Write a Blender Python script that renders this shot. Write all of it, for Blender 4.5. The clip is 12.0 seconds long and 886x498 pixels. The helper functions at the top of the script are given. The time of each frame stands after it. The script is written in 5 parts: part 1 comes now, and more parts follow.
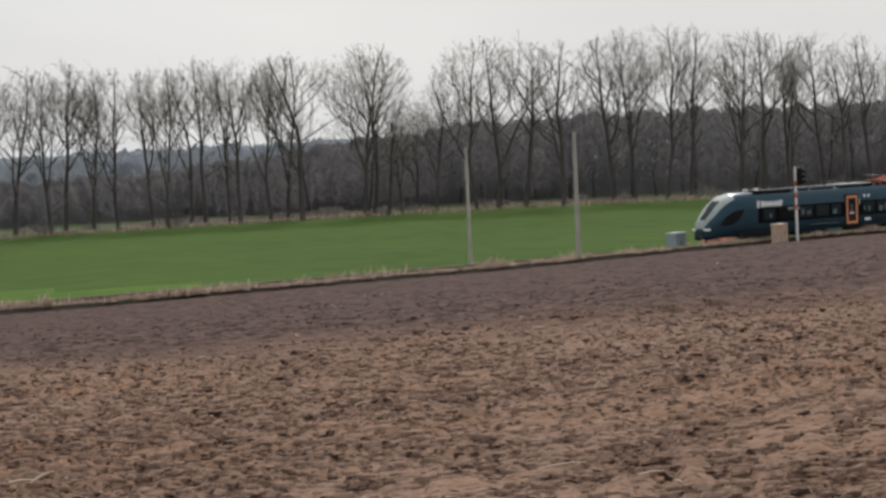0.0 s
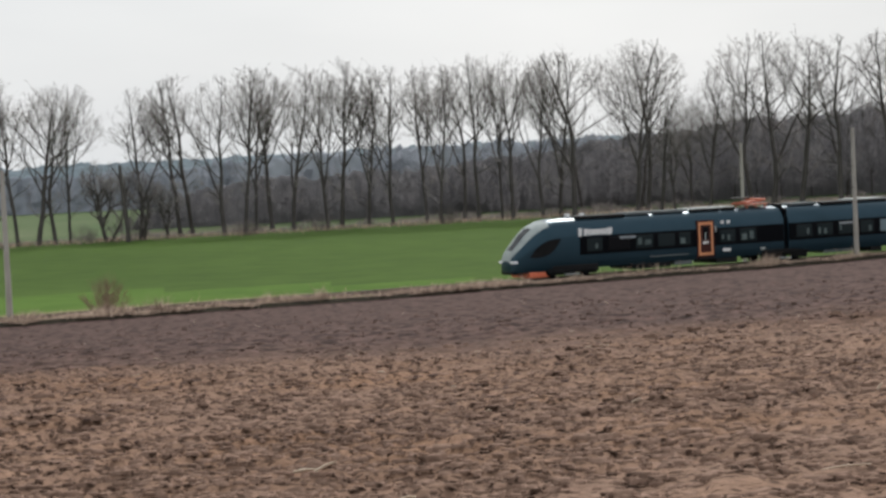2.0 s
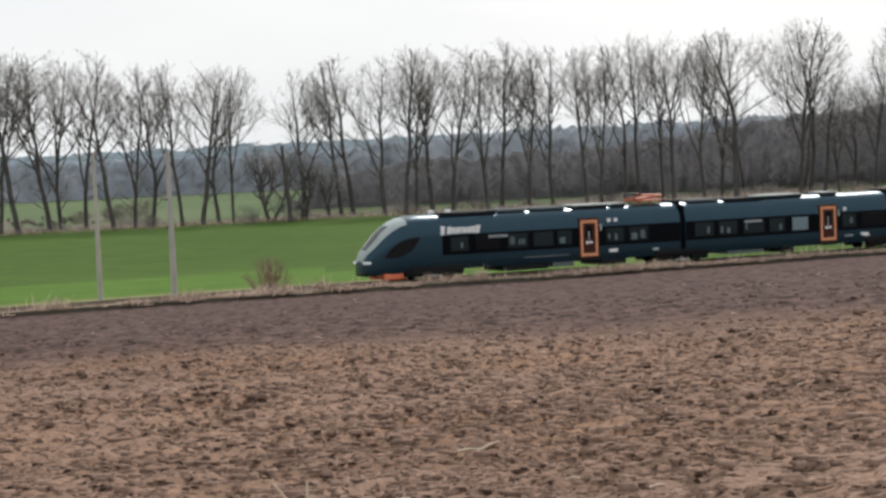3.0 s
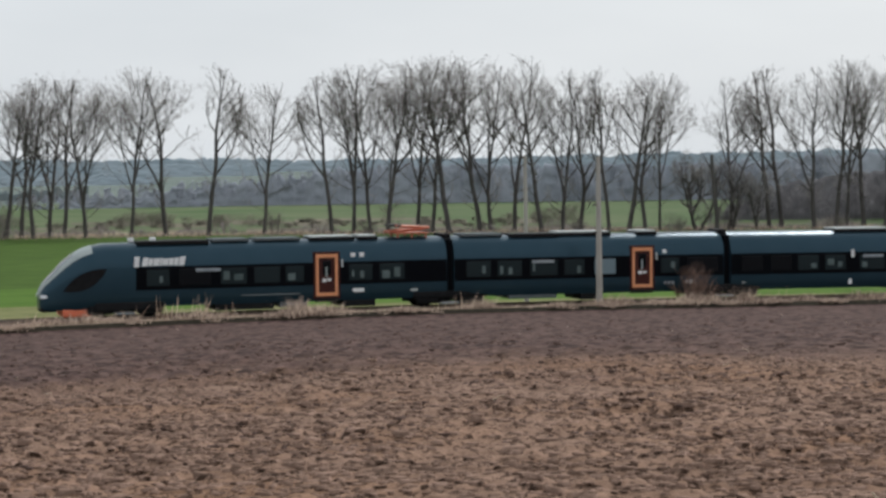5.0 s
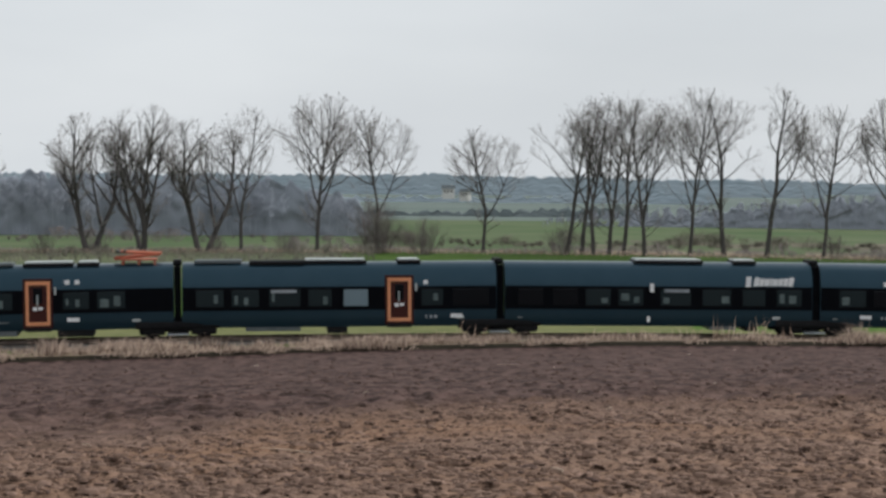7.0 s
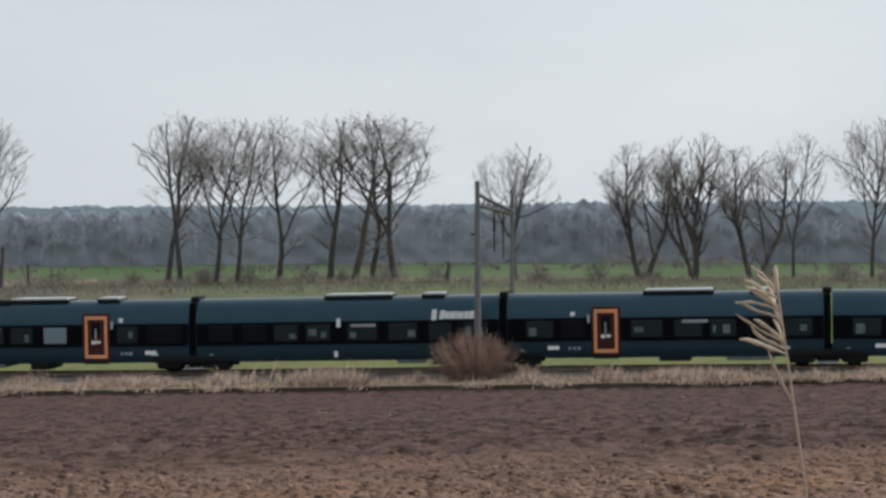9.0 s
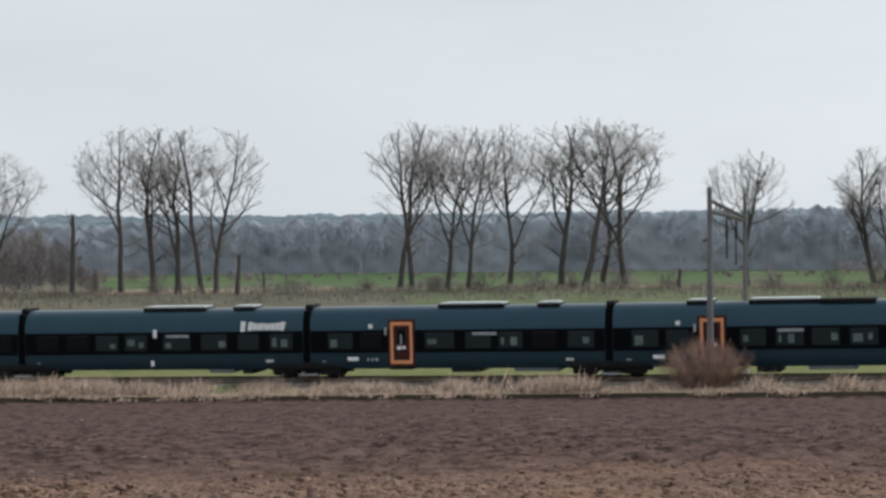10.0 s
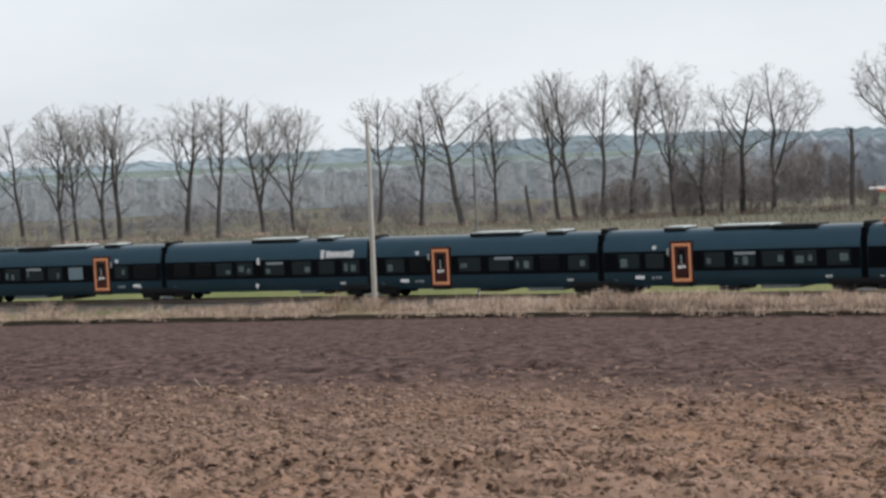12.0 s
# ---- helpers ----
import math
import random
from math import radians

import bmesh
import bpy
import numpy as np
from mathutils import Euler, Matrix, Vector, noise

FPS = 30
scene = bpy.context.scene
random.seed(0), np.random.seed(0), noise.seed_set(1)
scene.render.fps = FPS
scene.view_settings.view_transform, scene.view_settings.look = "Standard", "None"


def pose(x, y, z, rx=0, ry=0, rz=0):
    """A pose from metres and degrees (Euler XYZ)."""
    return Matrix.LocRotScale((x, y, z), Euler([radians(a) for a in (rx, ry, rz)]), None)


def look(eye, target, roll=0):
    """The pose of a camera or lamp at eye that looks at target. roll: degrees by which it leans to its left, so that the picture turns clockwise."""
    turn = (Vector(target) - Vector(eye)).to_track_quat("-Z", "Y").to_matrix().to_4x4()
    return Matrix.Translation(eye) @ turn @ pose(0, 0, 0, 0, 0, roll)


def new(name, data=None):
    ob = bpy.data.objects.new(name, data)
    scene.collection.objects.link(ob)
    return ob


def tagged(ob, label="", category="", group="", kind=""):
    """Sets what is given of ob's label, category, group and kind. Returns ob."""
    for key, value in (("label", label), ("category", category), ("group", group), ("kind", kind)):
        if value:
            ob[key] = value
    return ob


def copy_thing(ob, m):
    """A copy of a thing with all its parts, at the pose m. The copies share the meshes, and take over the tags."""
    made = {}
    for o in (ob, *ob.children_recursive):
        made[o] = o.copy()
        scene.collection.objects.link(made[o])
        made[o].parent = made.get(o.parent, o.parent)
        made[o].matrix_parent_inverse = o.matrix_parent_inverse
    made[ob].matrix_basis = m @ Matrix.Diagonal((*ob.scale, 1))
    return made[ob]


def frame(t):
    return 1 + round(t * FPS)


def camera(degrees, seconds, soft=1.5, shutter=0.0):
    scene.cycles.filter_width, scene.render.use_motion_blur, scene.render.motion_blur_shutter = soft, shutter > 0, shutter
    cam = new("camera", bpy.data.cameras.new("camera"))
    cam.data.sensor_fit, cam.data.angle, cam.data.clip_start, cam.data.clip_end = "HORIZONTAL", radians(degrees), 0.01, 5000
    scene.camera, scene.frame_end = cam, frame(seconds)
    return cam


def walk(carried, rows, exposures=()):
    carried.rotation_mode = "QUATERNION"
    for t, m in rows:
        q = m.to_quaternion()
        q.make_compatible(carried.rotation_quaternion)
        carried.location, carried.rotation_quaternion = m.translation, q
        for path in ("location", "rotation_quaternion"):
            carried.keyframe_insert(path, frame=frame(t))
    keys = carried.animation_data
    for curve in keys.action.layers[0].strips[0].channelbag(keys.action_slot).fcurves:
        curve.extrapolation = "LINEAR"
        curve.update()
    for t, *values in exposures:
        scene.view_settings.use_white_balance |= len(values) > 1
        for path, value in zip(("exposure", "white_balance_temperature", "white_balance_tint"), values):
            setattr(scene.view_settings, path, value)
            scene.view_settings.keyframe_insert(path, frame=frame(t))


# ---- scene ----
# ---- the camera and its walk: a zoomed phone, panned by hand from a rise in a ploughed field ----
EYE = 8.0
cam = camera(25.43, 12.0, soft=2.9)
AIM = [
    (0.0, 30.03, -3.03, 2.62), (0.5, 28.80, -2.33, 2.42), (1.0, 26.79, -2.28, 2.72), (1.5, 24.77, -3.20, 2.82),
    (2.0, 22.11, -2.78, 2.62), (2.5, 19.87, -3.62, 3.10), (3.0, 17.44, -3.13, 2.61), (3.5, 15.06, -3.77, 2.79),
    (3.7, 13.55, -3.53, 2.62), (5.3, 2.21, -2.56, 0.98), (5.5, 0.00, -3.63, 1.35), (6.0, -2.33, -3.32, 2.41),
    (6.1, -1.96, -2.16, 2.78), (6.4, -8.27, -2.03, -0.85), (6.5, -9.74, -1.35, -0.69), (6.7, -10.22, -1.76, -0.58),
    (8.3, -21.01, -1.35, -0.05), (8.5, -22.60, -1.47, -0.13), (9.0, -27.01, -1.14, 0.17), (9.5, -30.80, -1.12, 0.65),
    (10.0, -33.71, -0.90, 0.43), (10.5, -37.87, -2.72, 1.22), (11.0, -39.27, -1.53, 1.12), (11.5, -47.83, -3.64, 2.39),
    (11.7, -52.15, -3.63, 2.90), (12.0, -56.20, -2.86, 2.42)]


def aim(az, tilt, lean, lift=0.0):
    """The camera's pose at arm's length from the turning body: bearing, tilt and lean in degrees."""
    a, p = radians(az), radians(tilt)
    eye = Vector((0.5 * math.sin(a), 0.5 * math.cos(a), EYE + lift))
    way = Vector((math.cos(p) * math.sin(a), math.cos(p) * math.cos(a), math.sin(p)))
    return look(eye, eye + way * 50, -lean)


# the phone's own exposure and white balance as it pans
LIGHT = [(0.0, 0.10, 6500, 11), (0.5, 0.24, 6450, 11), (1.0, 0.10, 6400, 10), (1.5, 0.22, 6400, 10), (2.5, 0.30, 6400, 10), (3.0, 0.45, 6400, 10), (3.7, 0.46, 6350, 10), (5.3, 0.16, 6200, 9), (5.5, 0.56, 6250, 9), (6.1, 0.46, 6250, 9),
         (6.5, 0.05, 6200, 9), (8.3, 0.19, 6200, 9), (8.5, 0.22, 6180, 9), (9.0, 0.06, 6120, 8), (9.5, 0.05, 6080, 8), (10.5, 0.26, 6150, 9), (11.0, 0.16, 6150, 9), (11.5, 0.50, 6200, 9), (12.0, 0.36, 6200, 9)]
walk(cam, [(t, aim(a, p, r, 0.013 if t == 9.0 else 0.0)) for t, a, p, r in AIM], LIGHT)

# ---- overcast daylight ----
SUN_EL, SUN_AZ = radians(42), radians(35)
world = bpy.data.worlds.new("overcast_sky")
scene.world = world
world.use_nodes = True
wn, wl = world.node_tree.nodes, world.node_tree.links
wn.clear()
sky = wn.new("ShaderNodeTexSky")
sky.sky_type, sky.sun_disc, sky.sun_elevation, sky.sun_rotation = "NISHITA", False, SUN_EL, SUN_AZ
sky.air_density, sky.dust_density = 1.0, 4.0
dim = wn.new("ShaderNodeVectorMath")
dim.operation = "SCALE"
dim.inputs["Scale"].default_value = 0.09
wl.new(sky.outputs[0], dim.inputs[0])
wcoord, wmap = wn.new("ShaderNodeTexCoord"), wn.new("ShaderNodeMapping")
wmap.inputs["Scale"].default_value = (1.0, 1.0, 3.2)
wl.new(wcoord.outputs["Generated"], wmap.inputs[0])
cloud = wn.new("ShaderNodeTexNoise")
cloud.inputs["Scale"].default_value, cloud.inputs["Detail"].default_value = 2.6, 5.0
wl.new(wmap.outputs[0], cloud.inputs["Vector"])
grey = wn.new("ShaderNodeValToRGB")
grey.color_ramp.elements[0].position, grey.color_ramp.elements[0].color = 0.3, (0.638, 0.656, 0.668, 1)
grey.color_ramp.elements[1].position, grey.color_ramp.elements[1].color = 0.7, (0.768, 0.778, 0.778, 1)
wl.new(cloud.outputs["Fac"], grey.inputs[0])
veil = wn.new("ShaderNodeMix")
veil.data_type = "RGBA"
veil.inputs["Factor"].default_value = 0.9
wl.new(dim.outputs[0], veil.inputs["A"])
wl.new(grey.outputs[0], veil.inputs["B"])
back, wout = wn.new("ShaderNodeBackground"), wn.new("ShaderNodeOutputWorld")
back.inputs["Strength"].default_value = 1.0
wl.new(veil.outputs["Result"], back.inputs["Color"])
wl.new(back.outputs[0], wout.inputs[0])
sun = new("sun", bpy.data.lights.new("sun", "SUN"))
sun.data.energy, sun.data.angle, sun.data.color = 2.4, radians(15), (1.0, 0.965, 0.915)
sun.matrix_world = look((60 * math.sin(SUN_AZ), 60 * math.cos(SUN_AZ), 60 * math.tan(SUN_EL)), (0, 0, 0))


# ---- materials ----
def material(name, low, high, scale=4.0, rough=0.8, metal=0.0, bump=0.0, fine=0.0, spread=0.0, stretch=(1, 1, 1), coat=0.0, spec=0.5, gap_shade=None):
    """A surface between two colours by noise at two scales, with relief; spread: difference from piece to piece."""
    m = bpy.data.materials.new(name)
    m.use_nodes = True
    n, l = m.node_tree.nodes, m.node_tree.links
    b = n["Principled BSDF"]
    b.inputs["Roughness"].default_value, b.inputs["Metallic"].default_value = rough, metal
    b.inputs["Coat Weight"].default_value, b.inputs["Specular IOR Level"].default_value = coat, spec
    tc, mp = n.new("ShaderNodeTexCoord"), n.new("ShaderNodeMapping")
    mp.inputs["Scale"].default_value = stretch
    l.new(tc.outputs["Object"], mp.inputs[0])
    a, c = n.new("ShaderNodeTexNoise"), n.new("ShaderNodeTexNoise")
    a.inputs["Scale"].default_value, a.inputs["Detail"].default_value = scale, 6
    c.inputs["Scale"].default_value, c.inputs["Detail"].default_value = scale / 9, 3
    for t in (a, c):
        l.new(mp.outputs[0], t.inputs["Vector"])
    add = n.new("ShaderNodeMath")
    add.operation = "MULTIPLY_ADD"
    add.inputs[1].default_value = 0.55
    half = n.new("ShaderNodeMath")
    half.operation = "MULTIPLY"
    half.inputs[1].default_value = 0.45
    l.new(c.outputs["Fac"], half.inputs[0])
    l.new(a.outputs["Fac"], add.inputs[0])
    l.new(half.outputs[0], add.inputs[2])
    value = add.outputs[0]
    if spread:
        info, more = n.new("ShaderNodeNewGeometry"), n.new("ShaderNodeMath")
        more.operation = "MULTIPLY_ADD"
        more.inputs[1].default_value = spread
        l.new(info.outputs["Random Per Island"], more.inputs[0])
        l.new(value, more.inputs[2])
        low_cut = n.new("ShaderNodeMath")
        low_cut.operation = "SUBTRACT"
        low_cut.inputs[1].default_value = spread / 2
        l.new(more.outputs[0], low_cut.inputs[0])
        value = low_cut.outputs[0]
    ramp = n.new("ShaderNodeValToRGB")
    ramp.color_ramp.elements[0].position, ramp.color_ramp.elements[1].position = 0.32, 0.68
    ramp.color_ramp.elements[0].color, ramp.color_ramp.elements[1].color = (*low, 1), (*high, 1)
    l.new(value, ramp.inputs[0])
    colour = ramp.outputs[0]
    if gap_shade:
        # dark gaps by noise: the shade between the crumbs, put into the colour
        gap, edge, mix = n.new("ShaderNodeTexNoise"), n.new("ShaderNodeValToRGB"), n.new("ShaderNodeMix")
        gap.inputs["Scale"].default_value, gap.inputs["Detail"].default_value, gap.inputs["Distortion"].default_value = gap_shade[1], 3.0, 0.6
        edge.color_ramp.elements[0].position, edge.color_ramp.elements[1].position = gap_shade[2], gap_shade[2] + 0.06
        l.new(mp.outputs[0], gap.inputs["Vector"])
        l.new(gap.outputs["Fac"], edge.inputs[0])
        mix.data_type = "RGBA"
        mix.inputs["A"].default_value = (*gap_shade[0], 1)
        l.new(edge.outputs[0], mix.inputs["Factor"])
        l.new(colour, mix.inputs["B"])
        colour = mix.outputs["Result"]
    l.new(colour, b.inputs["Base Color"])
    if bump:
        bp = n.new("ShaderNodeBump")
        bp.inputs["Strength"].default_value, bp.inputs["Distance"].default_value = bump, fine or 0.02
        l.new(a.outputs["Fac"], bp.inputs["Height"])
        l.new(bp.outputs[0], b.inputs["Normal"])
    return m


CLOD = material("clod_earth", (0.145, 0.094, 0.070), (0.285, 0.190, 0.145), 9.0, 0.95, bump=0.6, fine=0.02, spread=0.14, spec=0.05, gap_shade=((0.050, 0.030, 0.021), 6.0, 0.37))
CLOD_WET = material("damp_clod_earth", (0.070, 0.046, 0.038), (0.130, 0.087, 0.073), 6.0, 0.95, bump=0.6, fine=0.02, spread=0.25, spec=0.05)


def drying_soil():
    """Ploughed soil, crusted and pale on the rise and damper down the slope, in drifting patches."""
    m = material("ploughed_soil", (0.128, 0.081, 0.058), (0.288, 0.189, 0.140), 9.0, 0.95, bump=0.9, fine=0.05, spec=0.05, gap_shade=((0.062, 0.038, 0.027), 10.0, 0.40))
    n, l = m.node_tree.nodes, m.node_tree.links

    def op(kind, a, b, c=None):
        node = n.new("ShaderNodeMath")
        node.operation = kind
        for k, v in enumerate((a, b, c)):
            if isinstance(v, (int, float)):
                node.inputs[k].default_value = v
            elif v is not None:
                l.new(v, node.inputs[k])
        return node.outputs[0]

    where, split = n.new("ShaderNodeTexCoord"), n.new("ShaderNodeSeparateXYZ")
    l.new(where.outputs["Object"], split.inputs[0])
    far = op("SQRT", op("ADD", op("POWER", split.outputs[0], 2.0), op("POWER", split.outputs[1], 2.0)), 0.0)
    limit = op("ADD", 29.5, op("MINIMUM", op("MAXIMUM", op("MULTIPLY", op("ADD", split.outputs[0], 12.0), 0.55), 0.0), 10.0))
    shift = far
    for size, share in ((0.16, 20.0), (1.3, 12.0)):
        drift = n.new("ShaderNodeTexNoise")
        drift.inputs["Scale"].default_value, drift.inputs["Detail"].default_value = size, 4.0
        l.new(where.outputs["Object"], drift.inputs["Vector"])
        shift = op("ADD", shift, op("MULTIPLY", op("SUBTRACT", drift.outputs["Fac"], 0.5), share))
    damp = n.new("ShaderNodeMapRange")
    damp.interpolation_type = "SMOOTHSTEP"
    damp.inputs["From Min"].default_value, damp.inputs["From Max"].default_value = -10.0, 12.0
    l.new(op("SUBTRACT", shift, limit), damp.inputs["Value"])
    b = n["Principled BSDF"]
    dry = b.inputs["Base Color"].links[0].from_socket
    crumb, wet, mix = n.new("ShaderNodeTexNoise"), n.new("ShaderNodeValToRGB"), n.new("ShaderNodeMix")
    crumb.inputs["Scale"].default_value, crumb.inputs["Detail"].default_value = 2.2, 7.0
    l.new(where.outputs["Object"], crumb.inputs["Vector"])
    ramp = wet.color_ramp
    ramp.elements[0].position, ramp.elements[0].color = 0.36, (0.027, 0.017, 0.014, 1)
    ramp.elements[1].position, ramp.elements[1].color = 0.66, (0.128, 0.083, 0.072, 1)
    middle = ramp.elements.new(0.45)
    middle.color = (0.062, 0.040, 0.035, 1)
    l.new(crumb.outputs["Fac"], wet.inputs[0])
    mix.data_type = "RGBA"
    loam, where_red, red = n.new("ShaderNodeTexNoise"), n.new("ShaderNodeMapRange"), n.new("ShaderNodeMix")
    loam.inputs["Scale"].default_value, loam.inputs["Detail"].default_value = 0.22, 5.0
    l.new(where.outputs["Object"], loam.inputs["Vector"])
    where_red.inputs["From Min"].default_value, where_red.inputs["From Max"].default_value = 0.42, 0.66
    l.new(loam.outputs["Fac"], where_red.inputs["Value"])
    red.data_type, red.blend_type = "RGBA", "MULTIPLY"
    red.inputs["B"].default_value = (1.03, 0.95, 0.84, 1)
    l.new(where_red.outputs[0], red.inputs["Factor"])
    l.new(dry, red.inputs["A"])
    dry = red.outputs["Result"]
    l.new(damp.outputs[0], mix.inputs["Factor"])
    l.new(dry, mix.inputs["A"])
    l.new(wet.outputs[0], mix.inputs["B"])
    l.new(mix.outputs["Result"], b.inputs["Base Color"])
    return m


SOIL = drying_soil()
# Near-black colour stands for the shade under the overhanging verge grass.
BANK_SHADE = material("shaded_turf_bank", (0.012, 0.010, 0.007), (0.030, 0.024, 0.016), 4.0, 0.95, spec=0.05)
VERGE = material("verge_turf", (0.13, 0.105, 0.06), (0.30, 0.235, 0.155), 1.6, 0.95, bump=0.6, fine=0.05, spec=0.2)
CROP_BRIGHT = material("bright_young_crop", (0.055, 0.108, 0.017), (0.090, 0.155, 0.030), 0.35, 0.9, bump=0.5, fine=0.06, spec=0.03)
CROP = material("young_winter_crop", (0.042, 0.076, 0.014), (0.066, 0.112, 0.023), 0.35, 0.9, bump=0.5, fine=0.06, spec=0.03)
MEADOW = material("far_meadow", (0.062, 0.108, 0.045), (0.140, 0.155, 0.090), 0.05, 0.95, spec=0.03)
BALLAST = material("ballast_stone", (0.09, 0.08, 0.07), (0.24, 0.21, 0.18), 9.0, 0.9, bump=0.9, fine=0.05)
DRY = material("dry_grass", (0.175, 0.122, 0.096), (0.46, 0.352, 0.275), 2.0, 0.9, spread=0.6, spec=0.1)
STRAW = material("pale_straw", (0.42, 0.33, 0.24), (0.66, 0.56, 0.44), 30.0, 0.85, spec=0.3)
OLIVE_BRUSH = material("olive_brushwood", (0.094, 0.090, 0.070), (0.190, 0.172, 0.138), 0.5, 0.95, spread=0.5, spec=0.05)
STRIP = material("pale_green_strip", (0.105, 0.120, 0.045), (0.19, 0.190, 0.088), 0.8, 0.95, spec=0.03)
SCRUB = material("brown_scrub_grass", (0.088, 0.084, 0.062), (0.185, 0.165, 0.122), 0.22, 0.95, spec=0.03)
ROUGH = material("rough_grass", (0.072, 0.102, 0.050), (0.165, 0.166, 0.100), 0.25, 0.95, spec=0.03)
GREEN_GRASS = material("green_grass", (0.08, 0.13, 0.03), (0.17, 0.22, 0.07), 2.0, 0.9, spread=0.5, spec=0.25)
BARK = material("bark", (0.060, 0.055, 0.053), (0.128, 0.115, 0.108), 3.0, 0.95, bump=0.6, fine=0.04, stretch=(1, 1, 0.25), spec=0.1)
TWIG = material("twigs", (0.20, 0.185, 0.175), (0.33, 0.305, 0.29), 0.6, 0.95, spec=0.05)
BRUSH = material("bare_brush", (0.135, 0.118, 0.112), (0.25, 0.216, 0.202), 0.5, 0.95, spread=0.45, spec=0.05)
RED_TWIG = material("reddish_twigs", (0.19, 0.118, 0.092), (0.34, 0.225, 0.178), 2.0, 0.9, spread=0.5, spec=0.25)
# Haze of the distance is put into the wood, plain and hill colours.
HAZY_WOOD = material("hazy_far_wood", (0.255, 0.276, 0.312), (0.360, 0.380, 0.418), 0.07, 0.98, spread=0.08, spec=0.05)
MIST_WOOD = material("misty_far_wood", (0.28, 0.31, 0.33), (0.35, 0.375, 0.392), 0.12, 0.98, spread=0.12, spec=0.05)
HAZY_STEM = material("hazy_bare_stems", (0.232, 0.252, 0.288), (0.335, 0.352, 0.390), 0.07, 0.98, spread=0.08, spec=0.02)
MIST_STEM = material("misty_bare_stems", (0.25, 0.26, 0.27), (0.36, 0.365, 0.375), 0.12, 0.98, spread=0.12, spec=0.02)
HAZY_PLAIN = material("misty_plain", (0.12, 0.15, 0.135), (0.18, 0.21, 0.19), 0.01, 0.98, spec=0.02)
TAN_FIELD = material("fallow_grass", (0.22, 0.19, 0.125), (0.36, 0.30, 0.21), 0.12, 0.98, spec=0.02)
HAZY_HILL = material("hazy_wooded_hill", (0.33, 0.395, 0.44), (0.42, 0.475, 0.515), 0.012, 1.0, spec=0.02)
CONCRETE = material("mast_concrete", (0.30, 0.28, 0.25), (0.47, 0.45, 0.40), 2.5, 0.85, bump=0.2, fine=0.01, stretch=(1, 1, 0.3))
DARK_MAST = material("dark_mast_concrete", (0.10, 0.10, 0.10), (0.19, 0.185, 0.18), 2.5, 0.85, bump=0.2, fine=0.01, stretch=(1, 1, 0.3))
DARK_STEEL = material("dark_steel", (0.035, 0.033, 0.032), (0.075, 0.068, 0.062), 5.0, 0.6, metal=0.4)
RAIL_STEEL = material("rail_steel", (0.09, 0.06, 0.045), (0.2, 0.16, 0.13), 5.0, 0.5, metal=0.6)
PAINT = material("car_paint", (0.017, 0.046, 0.067), (0.023, 0.053, 0.076), 0.8, 0.28, metal=0.5, spec=0.38)
BLACK = material("black_gloss_band", (0.0012, 0.0018, 0.003), (0.002, 0.003, 0.005), 2.0, 0.4, spec=0.06)
DOOR_RED = material("dark_red_seal", (0.032, 0.007, 0.006), (0.060, 0.014, 0.010), 3.0, 0.5, spec=0.2)
MARKING = material("faded_marking", (0.22, 0.25, 0.27), (0.34, 0.37, 0.39), 3.0, 0.6)
# Haze put into the far hedge's colour.
HAZY_HEDGE = material("hazy_hedge", (0.15, 0.18, 0.185), (0.225, 0.25, 0.25), 0.06, 0.98, spread=0.1, spec=0.02)
SEED_HEAD = material("seed_heads", (0.27, 0.185, 0.135), (0.50, 0.39, 0.30), 2.0, 0.9, spread=0.6, spec=0.1)
# Greyed brush colour with thin mist put into it.
GREY_BRUSH = material("grey_bare_brush", (0.128, 0.124, 0.130), (0.205, 0.196, 0.200), 0.5, 0.95, spread=0.35, spec=0.05)
UNDER = material("underframe", (0.004, 0.004, 0.005), (0.014, 0.014, 0.015), 4.0, 0.75, spec=0.18)
ORANGE = material("orange_paint", (0.66, 0.26, 0.11), (0.78, 0.34, 0.165), 2.0, 0.5)
PANTO = material("red_orange_paint", (0.40, 0.10, 0.05), (0.55, 0.17, 0.09), 3.0, 0.55)
WHITE = material("white_paint", (0.72, 0.73, 0.73), (0.82, 0.82, 0.82), 3.0, 0.7, spec=0.2)
PLOUGH = material("red_plough_paint", (0.62, 0.13, 0.06), (0.80, 0.22, 0.11), 3.0, 0.6)
ROOF_BOX = material("light_grey_box", (0.36, 0.39, 0.38), (0.50, 0.52, 0.51), 2.0, 0.8, spec=0.15)
# Pale trim colour; on the nose it also carries the windscreen's painted sky reflection.
HOOD = material("pale_hood", (0.26, 0.30, 0.30), (0.36, 0.40, 0.39), 2.0, 0.6, spec=0.25)
# Lightened grey: mist among the trunks, put into the colour.
WOOD_DEPTH = material("misty_wood_interior", (0.155, 0.15, 0.157), (0.21, 0.203, 0.207), 0.5, 1.0, spec=0.02)
ROOF = material("roof_grey", (0.10, 0.115, 0.12), (0.15, 0.165, 0.17), 2.0, 0.85, spec=0.12)
# Reflections and see-through light of the panes, as a pale colour.
GLASS_LIGHT = material("glass_light_patch", (0.060, 0.084, 0.084), (0.16, 0.20, 0.195), 3.0, 0.9, spec=0.1)
CABINET = material("cabinet_grey", (0.20, 0.26, 0.30), (0.30, 0.36, 0.40), 4.0, 0.6)
BEIGE = material("beige_board", (0.42, 0.30, 0.22), (0.55, 0.41, 0.31), 4.0, 0.8)
TILE_RED = material("red_roof_tiles", (0.30, 0.11, 0.07), (0.42, 0.18, 0.12), 1.0, 0.85)
